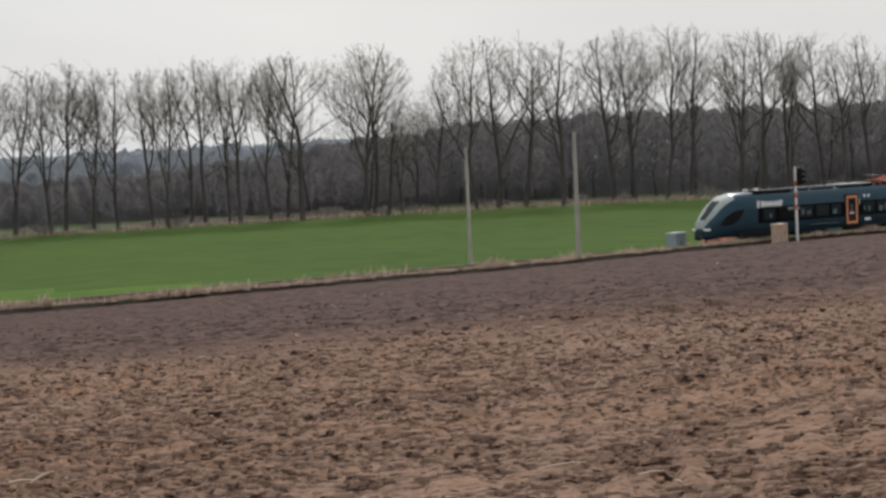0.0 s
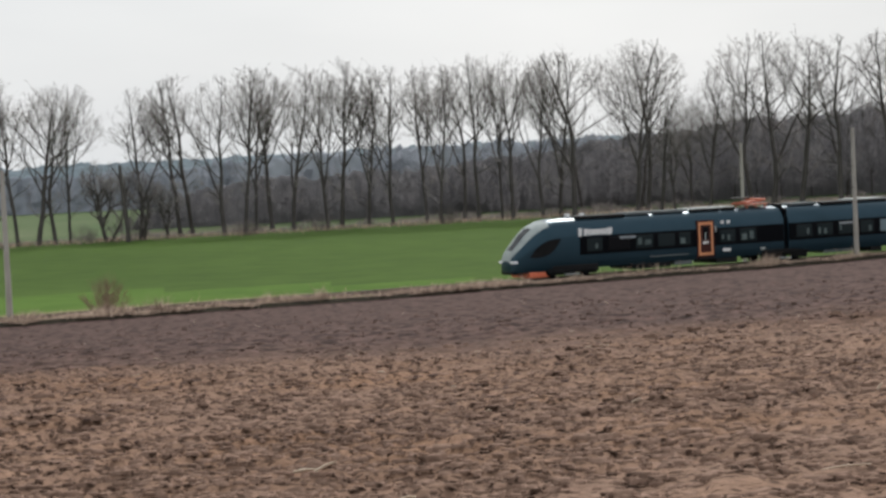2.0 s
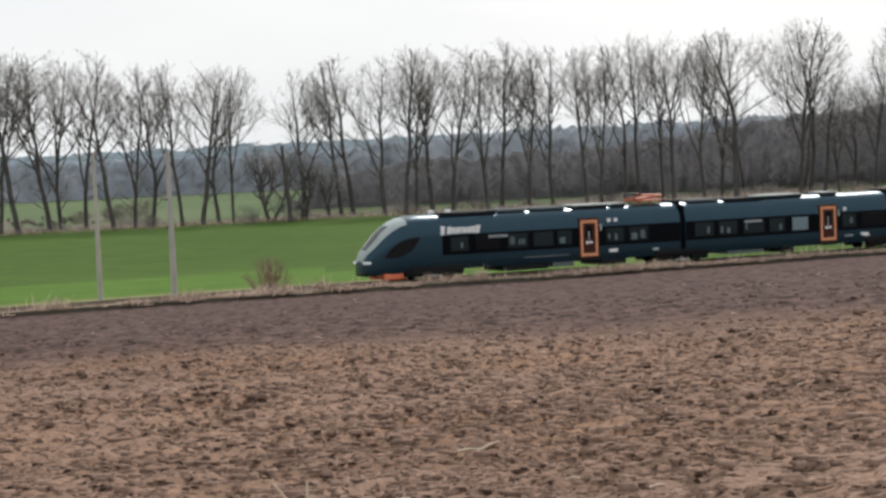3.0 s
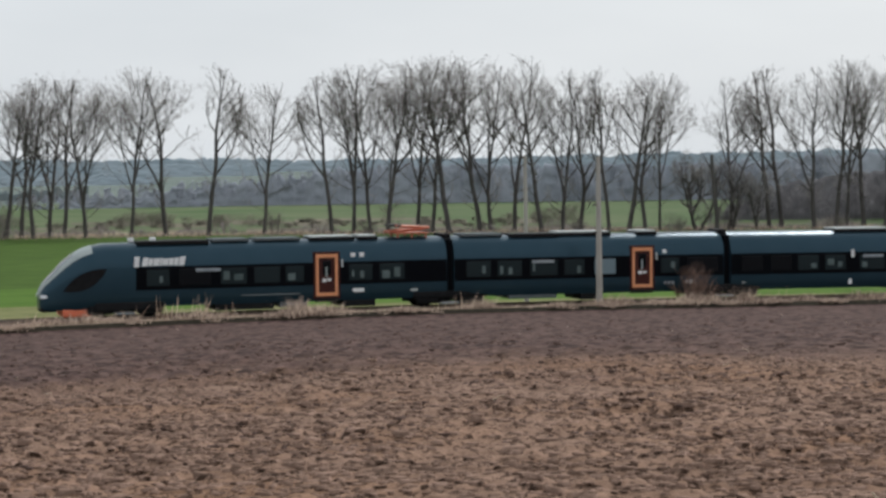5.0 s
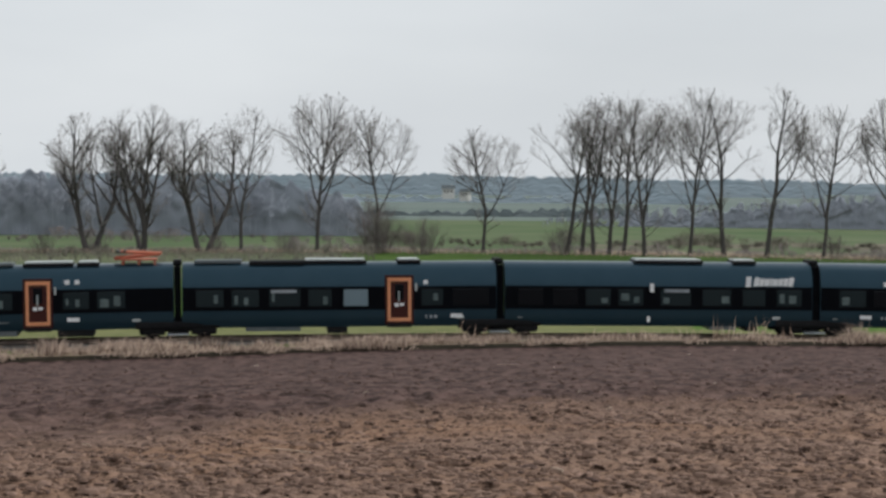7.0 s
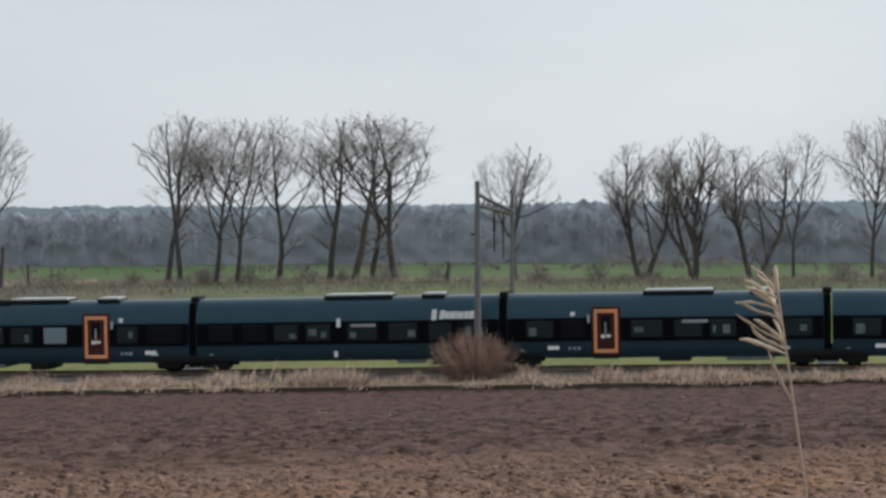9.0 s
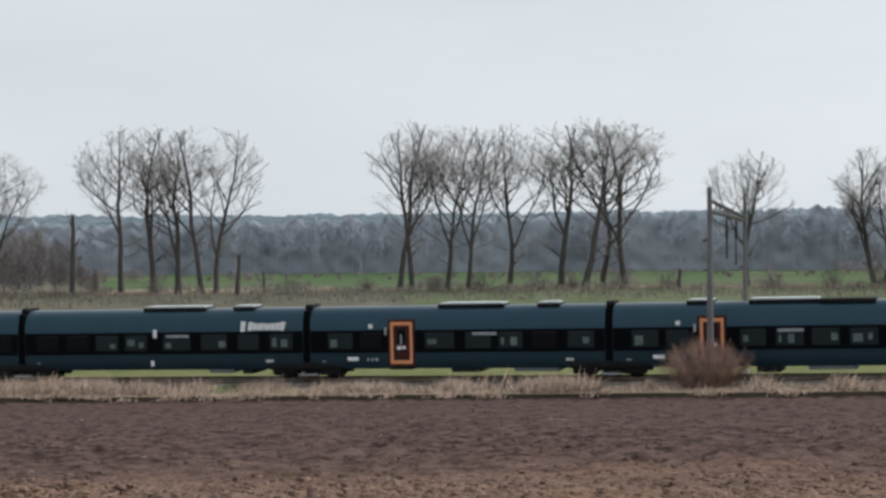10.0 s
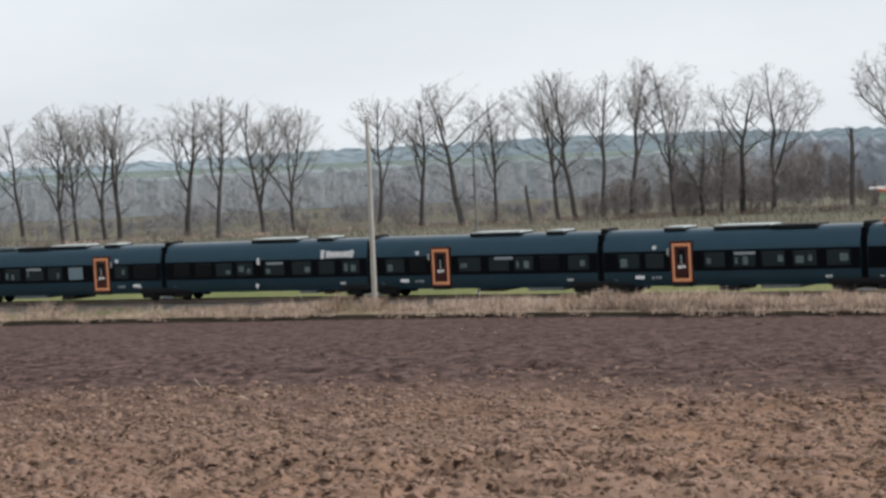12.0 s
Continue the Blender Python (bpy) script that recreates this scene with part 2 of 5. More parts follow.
PLASTER = material("pale_plaster", (0.55, 0.53, 0.49), (0.70, 0.68, 0.64), 0.6, 0.9)


def glass(name, tint, rough):
    m = bpy.data.materials.new(name)
    m.use_nodes = True
    b = m.node_tree.nodes["Principled BSDF"]
    b.inputs["Base Color"].default_value = (*tint, 1)
    b.inputs["Specular IOR Level"].default_value = 0.25
    b.inputs["Roughness"].default_value, b.inputs["Transmission Weight"].default_value, b.inputs["IOR"].default_value = rough, 0.0, 1.5
    return m


PANE = glass("tinted_pane", (0.004, 0.006, 0.008), 0.15)
PATCHED_PANE = glass("pane_with_light_patches", (0.014, 0.023, 0.026), 0.2)
PALE_PANE = glass("frosted_pane", (0.17, 0.23, 0.26), 0.3)
LAMP_GLASS = glass("headlight_glass", (0.8, 0.82, 0.85), 0.1)


# ---- mesh helpers ----
def mesh_of(bm, name, mat, smooth=False):
    data = bpy.data.meshes.new(name)
    bm.to_mesh(data)
    bm.free()
    data.materials.append(mat)
    if smooth:
        data.polygons.foreach_set("use_smooth", [True] * len(data.polygons))
        data.set_sharp_from_angle(angle=radians(38))
    return data


def part(name, bm, mat, parent, label="", smooth=False):
    ob = new(name, mesh_of(bm, name, mat, smooth))
    ob.parent = parent
    return tagged(ob, label)


def thing(name, label, category, m=None, group="", kind=""):
    ob = new(name)
    ob.empty_display_size = 0.3
    if m is not None:
        ob.matrix_basis = m
    return tagged(ob, label, category, group, kind)


def box(bm, x0, x1, y0, y1, z0, z1, bevel=0.0):
    made = bmesh.ops.create_cube(bm, size=1.0, matrix=Matrix.LocRotScale(
        ((x0 + x1) / 2, (y0 + y1) / 2, (z0 + z1) / 2), None, (x1 - x0, y1 - y0, z1 - z0)))
    if bevel:
        edges = list({e for v in made["verts"] for e in v.link_edges})
        bmesh.ops.bevel(bm, geom=edges, offset=bevel, segments=2, affect="EDGES", profile=0.6)
    return bm


def block(x0, x1, y0, y1, z0, z1, bevel=0.0):
    return box(bmesh.new(), x0, x1, y0, y1, z0, z1, bevel)


def rod(bm, a, b, r0, r1=None, sides=6):
    """A tapered round bar from a to b."""
    a, b = Vector(a), Vector(b)
    r1 = r0 if r1 is None else r1
    q = (b - a).to_track_quat("Z", "Y").to_matrix().to_4x4()
    bmesh.ops.create_cone(bm, cap_ends=True, segments=sides, radius1=r0, radius2=max(r1, 0.0005), depth=(b - a).length,
                          matrix=Matrix.Translation((a + b) / 2) @ q)
    return bm


def fast_mesh(name, verts, faces, mat):
    """A mesh from arrays: vertices n x 3 and faces m x k, all with k corners."""
    data = bpy.data.meshes.new(name)
    verts, faces = np.asarray(verts, np.float32), np.asarray(faces, np.int32)
    k = faces.shape[1]
    data.vertices.add(len(verts))
    data.vertices.foreach_set("co", verts.ravel())
    data.loops.add(faces.size)
    data.loops.foreach_set("vertex_index", faces.ravel())
    data.polygons.add(len(faces))
    data.polygons.foreach_set("loop_start", np.arange(0, faces.size, k, dtype=np.int32))
    data.polygons.foreach_set("loop_total", np.full(len(faces), k, np.int32))
    for m in (mat if isinstance(mat, (list, tuple)) else [mat]):
        data.materials.append(m)
    data.update(calc_edges=True)
    return data


def lattice(ix, iy, seed):
    h = (ix * 374761393 + iy * 668265263 + seed * 974634777) & 0x7FFFFFFF
    h = ((h ^ (h >> 13)) * 1274126177) & 0x7FFFFFFF
    return ((h ^ (h >> 16)) & 0xFFFF) / 65535.0


def value_noise(x, y, seed=0):
    x0, y0 = np.floor(x).astype(np.int64), np.floor(y).astype(np.int64)
    fx, fy = x - x0, y - y0
    fx, fy = fx * fx * (3 - 2 * fx), fy * fy * (3 - 2 * fy)
    a, b = lattice(x0, y0, seed), lattice(x0 + 1, y0, seed)
    c, d = lattice(x0, y0 + 1, seed), lattice(x0 + 1, y0 + 1, seed)
    return (a * (1 - fx) + b * fx) * (1 - fy) + (c * (1 - fx) + d * fx) * fy


# ---- the line of the railway: a wide curve round the rise ----
PHI, TRACK_D, HALF_CAR = radians(-16.735), 100.9, 1.41
LINE_S = np.linspace(-300, 300, 2401)


def line_bend(s):
    return 0.18127 * s / 100 - 0.02414 * (s / 100) ** 2 / 2


GRADE_S = [-300, -140, -111, -87, -60, -45, -26, -8, 12, 25, 40, 55, 80, 100, 120, 140, 300]
GRADE_Z = [-3.6, -1.9, -1.55, -1.25, -0.98, -0.72, -0.48, -0.06, 0.2, 0.2, 0.1, -0.03, -0.36, -0.5, -0.58, -0.6, -0.6]
RAIL_Z = np.convolve(np.pad(np.interp(LINE_S, GRADE_S, GRADE_Z), 40, mode="edge"), np.ones(81) / 81, mode="valid")


def rail_z(s):
    return np.interp(s, LINE_S, RAIL_Z)


def line_points():
    th = line_bend(LINE_S)
    ds, mid = LINE_S[1] - LINE_S[0], len(LINE_S) // 2
    u, w = np.cumsum(np.cos(th)) * ds, -np.cumsum(np.sin(th)) * ds
    u, w = u - u[mid] + np.sin(th) * HALF_CAR, w - w[mid] + TRACK_D + np.cos(th) * HALF_CAR
    return u * math.cos(PHI) + w * math.sin(PHI), -u * math.sin(PHI) + w * math.cos(PHI)


LINE_X, LINE_Y = line_points()
LINE_AZ, LINE_R = np.degrees(np.unwrap(np.arctan2(LINE_X, LINE_Y))), np.hypot(LINE_X, LINE_Y)


def on_line(s, off=0.0, up=0.0):
    """The place at s along the line, off metres to the far side, and up metres above the rails."""
    turn = line_bend(s) + PHI
    return Vector((np.interp(s, LINE_S, LINE_X) + off * math.sin(turn), np.interp(s, LINE_S, LINE_Y) + off * math.cos(turn), float(rail_z(s)) + up))


def line_turn(s):
    return -math.degrees(line_bend(s) + PHI)


def polar(az, r):
    return r * math.sin(radians(az)), r * math.cos(radians(az))


# ---- the ground: field, verge, track bed, crop and meadows in one sheet ----
def closed(az):
    """Bearings behind the viewer, led back so that the sheet closes."""
    az = np.asarray(az, float)
    behind = np.where(az > 60, (az - 60) / 225, (az + 300) / 225)
    return np.where((az > 60) | (az < -75), 60 - 135 * behind, az)


def line_r(az):
    return np.interp(closed(az), LINE_AZ, LINE_R)


def line_z(az):
    return rail_z(np.interp(closed(az), LINE_AZ, LINE_S))


def edge_r(az):
    """How far off the ploughed field ends."""
    return line_r(az) - np.interp(closed(az), [-75, -67, -45, -20, -5, 10, 20, 40, 60], [9, 9, 8.5, 7, 6.5, 5.5, 5, 5, 5])


def edge_z(az):
    dip = np.interp(closed(az), [-80, -68, -62.6, -56, -49.2, -43, -37, -31, -24, -18.4, -14, -9.9, -6.3, -0.6, 4, 7, 13, 20, 26.7, 32.3, 37.5, 42.3, 60],
                    [4.0, 4.33, 4.53, 4.72, 4.93, 5.06, 5.11, 5.11, 5.05, 4.93, 4.75, 4.64, 4.52, 4.41, 4.3, 4.26, 4.17, 4.04, 3.79, 3.56, 3.24, 2.97, 2.3])
    return EYE - edge_r(az) * np.tan(np.radians(dip))


TREE_R = 245.0


def tree_z(az):
    dip = np.interp(closed(az), [-70, -60, -31, -10, 9, 18, 33, 45], [2.19, 2.19, 2.07, 1.99, 2.08, 2.05, 1.88, 1.85])
    return EYE - TREE_R * np.tan(np.radians(dip))


def ground_z(az, r):
    """The height of the ground without clods."""
    az, r = np.broadcast_arrays(np.asarray(az, float), np.asarray(r, float))
    re, rt, ze, zt = edge_r(az), line_r(az), edge_z(az), line_z(az)
    stops = [0 * re, re - 0.5, re, re + 0.8, rt - 2.9, rt - 1.9, rt + 1.9, rt + 2.9, rt + 7, 0 * re + TREE_R, 0 * re + 400, 0 * re + 6000]
    bed = zt - 0.22
    foot = zt - 0.38
    heights = [0 * re + EYE - 1.65, ze - 0.30, ze, ze - 0.03, foot, bed, bed, zt - 0.75, zt - 0.9, tree_z(az), 0 * re - 1.2, 0 * re - 3.0]
    z = np.array(heights[-1], float)
    for i in range(len(stops) - 1):
        inside = (r >= stops[i]) & (r < stops[i + 1])
        f = (r - stops[i]) / np.maximum(stops[i + 1] - stops[i], 1e-6)
        z = np.where(inside, heights[i] * (1 - f) + heights[i + 1] * f, z)
    return z


def clods(x, y):
    """The relief of the ploughed soil: clods, and furrows that run past the rise."""
    along, across = x * 0.985 + y * 0.17, y * 0.985 - x * 0.17
    warp = value_noise(x / 0.6, y / 0.6, 1) * 0.7

    def slab(n, level, edge):
        q = np.clip((n - level) / edge, 0, 1)
        return q * q * (3 - 2 * q)

    big = slab(value_noise(along / 0.75 + warp, across / 0.42, 3), 0.44, 0.12)
    mid = slab(value_noise(along / 0.34, across / 0.24 + warp, 5), 0.50, 0.14)
    small = value_noise(along / 0.13, across / 0.11, 7)
    furrow = 0.5 + 0.5 * np.sin(across * 2 * math.pi / 0.62 + 6 * value_noise(along / 2.2, across / 2.2, 9))
    patch = 0.5 + 1.0 * value_noise(x / 5, y / 5, 11)
    return (0.045 * big + 0.062 * mid + 0.045 * small + 0.03 * furrow) * patch - 0.07


def build_ground():
    azs = np.concatenate([np.arange(-180, -72, 3.0), np.arange(-72, 48, 0.2), np.arange(48, 180.1, 3.0)])
    share = np.concatenate([np.linspace(0.0, 0.11, 12), 0.12 * (0.9965 / 0.12) ** np.linspace(0, 1, 330), [1.0]])
    nf = len(share)
    A = azs[None, :]
    rings = [share[:, None] * edge_r(A)]
    re, rt = edge_r(A), line_r(A)
    verge = [re + 0.4, re + 0.8, re + (rt - 2.9 - re) * 0.35, re + (rt - 2.9 - re) * 0.7, rt - 2.9]
    bed = [rt - 1.9, rt + 1.9, rt + 2.9]
    crop = [rt + 4 + (TREE_R + 2 - rt - 4) * f for f in np.linspace(0, 1, 24)]
    far = [0 * rt + r for r in (252, 262, 271, 280, 292, 305, 320, 340, 370, 400, 440, 500, 650, 900, 1400, 2400, 4500)]
    R = np.concatenate([rings[0]] + [np.asarray(r).reshape(1, -1) for r in verge + bed + crop + far])
    AA = np.broadcast_to(A, R.shape)
    Z = ground_z(AA, R)
    X, Y = R * np.sin(np.radians(AA)), R * np.cos(np.radians(AA))
    soft = np.clip((edge_r(AA) - R) / 1.5, 0, 1) * (np.abs(AA + 12) < 61) * np.interp(R, [42, 62], [1, 0.3])
    Z = Z + clods(X, Y) * soft
    n, k = R.shape
    i, j = np.meshgrid(np.arange(n - 1), np.arange(k - 1), indexing="ij")
    a = i * k + j
    faces = np.stack([a, a + 1, a + k + 1, a + k], -1).reshape(-1, 4)
    slot = np.zeros((n - 1, k - 1), np.int32)
    ring_of = np.arange(n - 1)
    # the shade on the bank is painted as a dark ring at the field edge
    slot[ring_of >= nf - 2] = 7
    slot[ring_of >= nf - 1] = 1
    slot[ring_of >= nf + 3] = 2
    slot[ring_of >= nf + len(verge) + len(bed) - 1] = 3
    slot[ring_of >= nf + len(verge) + len(bed) + len(crop) - 1] = 4
    mid_r = 0.5 * (R[:-1, :-1] + R[1:, 1:])
    slot[(slot == 3) & (mid_r < 142 + 3 * value_noise(X[:-1, :-1] / 9, Y[:-1, :-1] / 9, 23)) & (AA[:-1, :-1] < 23)] = 6
    mid_az = AA[:-1, :-1]
    streak = 10 * value_noise(mid_az * 0.8, mid_r * 0.05, 24)
    slot[(slot == 4) & (mid_r > 470)] = 8
    slot[((slot == 3) | (slot == 6)) & (mid_r < line_r(mid_az) + 20) & (mid_az < 5 - 0.6 * (mid_r - line_r(mid_az)) + streak * 0.3)] = 10
    slot[((slot == 3) | (slot == 6)) & (mid_az < -14) & (mid_r > 175 + 3 * streak)] = 11
    fallow = ((mid_az > -8 + 0.2 * streak) & (mid_az < 3 - 0.3 * streak) & (mid_r < 254 + streak)) | ((mid_az > -43.5) & (mid_az < -37) & (mid_r < 262))
    slot[(slot == 4) & fallow] = 9
    slot[((slot == 4) | (slot == 8)) & (mid_az < -43.6) & (mid_r < 500)] = 5
    slot[(slot == 4) & (mid_r < 262 + streak) & (mid_az > -14) & (streak > 4.5)] = 5
    slot[(slot == 4) & (mid_r > 285) & (mid_r < 330) & (mid_az > -9) & (mid_az < 8) & (streak < 5.5)] = 5
    slot[((slot == 3) | (slot == 6)) & (mid_r < line_r(mid_az) + np.interp(mid_az, [0, 14, 24], [19, 15, 8]))] = 10
    slot[(slot == 11) & (mid_az < -38 + streak * 0.4)] = 5
    data = fast_mesh("ground", np.stack([X, Y, Z], -1).reshape(-1, 3), faces[:, ::-1], [SOIL, VERGE, BALLAST, CROP, MEADOW, SCRUB, CROP_BRIGHT, BANK_SHADE, HAZY_PLAIN, TAN_FIELD, STRIP, ROUGH])
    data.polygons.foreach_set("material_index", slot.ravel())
    tagged(new("ground", data), "ploughed brown field sloping to a grassy verge and green crop", "ground", kind="structure")


build_ground()


def build_clods(name, label, mat, seed, count, r0, r1, half, thin_from):
    """Loose lumps of earth, half sunk into the ploughed soil between two distances."""
    rnd = np.random.RandomState(seed)
    az = rnd.uniform(-71, 46, count)
    r = r0 * (r1 / r0) ** rnd.uniform(0, 1, count)
    keep = value_noise(r * np.sin(np.radians(az)) / 2.5, r * np.cos(np.radians(az)) / 2.5, 31) + rnd.uniform(-0.35, 0.35, count) > 0.33
    keep &= rnd.uniform(0, 1, count) > (r - thin_from) / (r1 - thin_from)
    if mat is CLOD:
        keep &= r + rnd.uniform(-5, 5, count) < np.interp(az, [-54, -42, -15, 0], [40, 27, 27, 44])
    az, r = az[keep], r[keep]
    count = len(az)
    x, y = r * np.sin(np.radians(az)), r * np.cos(np.radians(az))
    z = ground_z(az, r) + clods(x, y) * np.interp(r, [42, 62], [1, 0.3])
    size = np.exp(rnd.normal(math.log(half), 0.34, count)) * np.interp(r, [12, 40, 80], [0.75, 1.5, 2.2])
    corner = np.array([(a, b, c) for c in (-1, 1) for b in (-1, 1) for a in (-1, 1)], float)
    v = corner[None] * np.array([2.6, 1.1, 0.68]) * (1 + rnd.uniform(-0.42, 0.42, (count, 8, 3)))
    v[:, 4:, :2] *= rnd.uniform(0.6, 1.0, (count, 1, 1))
    turn = rnd.normal(-0.17, 0.42, count)
    c, q = np.cos(turn)[:, None], np.sin(turn)[:, None]
    vx, vy = v[:, :, 0] * c - v[:, :, 1] * q, v[:, :, 0] * q + v[:, :, 1] * c
    v = np.stack([vx * size[:, None] + x[:, None], vy * size[:, None] + y[:, None], v[:, :, 2] * size[:, None] + z[:, None] + 0.2 * size[:, None]], -1)
    quad = np.array([(4, 5, 7, 6), (0, 1, 5, 4), (1, 3, 7, 5), (3, 2, 6, 7), (2, 0, 4, 6)])
    faces = (np.arange(count)[:, None, None] * 8 + quad[None]).reshape(-1, 4)
    tagged(new(name, fast_mesh(name, v.reshape(-1, 3), faces, mat)), label, "soil", kind="stuff")


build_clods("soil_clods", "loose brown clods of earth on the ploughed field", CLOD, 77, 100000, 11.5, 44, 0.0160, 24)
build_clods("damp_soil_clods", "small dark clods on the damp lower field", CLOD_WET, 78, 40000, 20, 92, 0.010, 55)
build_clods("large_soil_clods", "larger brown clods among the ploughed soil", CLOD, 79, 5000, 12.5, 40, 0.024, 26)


# ---- bare trees ----
def tube(verts, faces, pts, radii, sides):
    """Adds a tapered tube through pts to the lists."""
    base = len(verts)
    for i, p in enumerate(pts):
        d = (pts[min(i + 1, len(pts) - 1)] - pts[max(i - 1, 0)]).normalized()
        side = d.cross(Vector((0.31, 0.95, 0.11))).normalized()
        other = d.cross(side)
        for k in range(sides):
            a = 2 * math.pi * k / sides
            verts.append(p + (side * math.cos(a) + other * math.sin(a)) * radii[i])
    for i in range(len(pts) - 1):
        for k in range(sides):
            m = (k + 1) % sides
            faces.append((base + i * sides + k, base + i * sides + m, base + (i + 1) * sides + m, base + (i + 1) * sides + k))


def limb(rnd, start, way, length, bend, n, lift=0.05):
    pts, p, d = [start], start.copy(), way.normalized()
    for i in range(n):
        d = (d + Vector((rnd.gauss(0, bend), rnd.gauss(0, bend), rnd.gauss(0, bend) + lift))).normalized()
        p = p + d * (length / n)
        pts.append(p.copy())
    return pts


def turned(rnd, d, angle, roll):
    """d leaning by angle, in the direction roll round it."""
    side = d.orthogonal().normalized()
    return (d * math.cos(angle) + (side * math.cos(roll) + d.cross(side) * math.sin(roll)) * math.sin(angle)).normalized()


def crown_room(p, shape):
    """How far out p lies in the crown's outline: 1 on its edge."""
    tip, girth = shape
    reach = float(np.interp(p.z / tip, [0.0, 0.25, 0.42, 0.6, 0.74, 0.86, 0.95, 1.0], [0.35, 0.45, 0.72, 0.96, 1.0, 0.84, 0.5, 0.12])) * girth
    return max(math.hypot(p.x, p.y) / max(reach, 0.05), p.z / tip)


def grow(rnd, wood, twigs, start, way, length, radius, depth, angle, shape):
    """A branch that forks again and again inside the crown's outline; the last ones are twigs."""
    for _ in range(5):
        if crown_room(start + way.normalized() * length, shape) <= rnd.uniform(0.93, 1.06):
            break
        length *= 0.74
    else:
        depth = min(depth, 1)
    if depth == 0:
        spike(*twigs, start, limb(rnd, start, way, length, 0.1, 1, 0.08)[1], radius)
        return
    pts = limb(rnd, start, way, length, 0.10 + 0.015 * (4 - depth), 2 if depth == 1 else 4, 0.09)
    n = len(pts)
    end = radius * 0.62
    tube(*(twigs if depth <= 1 else wood), pts, [radius + (end - radius) * i / (n - 1) for i in range(n)], 3 if depth < 3 else 5)
    d = (pts[-1] - pts[-2]).normalized()
    roll = rnd.uniform(0, 6.3)
    count = 3 if rnd.random() < 0.5 else 2
    for k in range(count):
        tilt = angle * (rnd.uniform(0.1, 0.45) if k == 0 else rnd.uniform(0.7, 1.2))
        grow(rnd, wood, twigs, pts[-1], turned(rnd, d, tilt, roll + 6.28 * k / count + rnd.uniform(-0.4, 0.4)), length * rnd.uniform(0.62, 0.84),
             max(radius * (0.62 if k == 0 else 0.5), 0.009), depth - 1, angle, shape)
    for k in range((3 if depth > 1 else 6) + rnd.lush):
        at = rnd.randrange(1, n)
        grow(rnd, wood, twigs, pts[at], turned(rnd, d, rnd.uniform(0.45, 0.95), rnd.uniform(0, 6.3)), length * rnd.uniform(0.32, 0.55), max(radius * 0.32, 0.009), 1 if depth > 1 else 0, angle, shape)


def spike(verts, faces, a, b, radius):
    """A thin twig that ends in a point."""
    d = (b - a).normalized()
    side = d.cross(Vector((0.31, 0.95, 0.11))).normalized()
    other = d.cross(side)
    base = len(verts)
    for k in range(3):
        q = 2 * math.pi * k / 3
        verts.append(a + (side * math.cos(q) + other * math.sin(q)) * radius)
    verts.append(b)
    faces += [(base, base + 1, base + 3), (base + 1, base + 2, base + 3), (base + 2, base, base + 3)]


def triangles(faces):
    out = []
    for f in faces:
        out += [f] if len(f) == 3 else [(f[0], f[1], f[2]), (f[0], f[2], f[3])]
    return out


def leader(rnd, wood, twigs, start, way, length, radius, first, spread, shape):
    """An upright stem with rising limbs all along it, longest below."""
    n = 9
    for _ in range(6):
        pts = limb(rnd, start, way, length, 0.05, n, 0.10)
        if crown_room(pts[-1], shape) < 0.97:
            break
        length *= 0.88
    radii = [radius * (1 - 0.83 * i / n) for i in range(n + 1)]
    tube(*wood, pts, radii, 6)
    roll = rnd.uniform(0, 6.3)
    for i in range(first, n + 1):
        f = i / n
        d = (pts[i] - pts[i - 1]).normalized()
        for k in range(2 if i < n else 3):
            roll += 2.4 + rnd.uniform(-0.5, 0.5)
            if rnd.random() < 0.12:
                continue
            tilt = spread * (1.15 - 0.45 * f) * rnd.uniform(0.75, 1.2) * (0.5 if i == n else 1.0)
            grow(rnd, wood, twigs, pts[i], turned(rnd, d, tilt, roll), shape[0] * (0.215 - 0.125 * f) * rnd.uniform(0.7, 1.25),
                 max(radii[i] * rnd.uniform(0.44, 0.66), 0.027) * rnd.stout, 3 if f < 0.72 else 2, 0.46, shape)


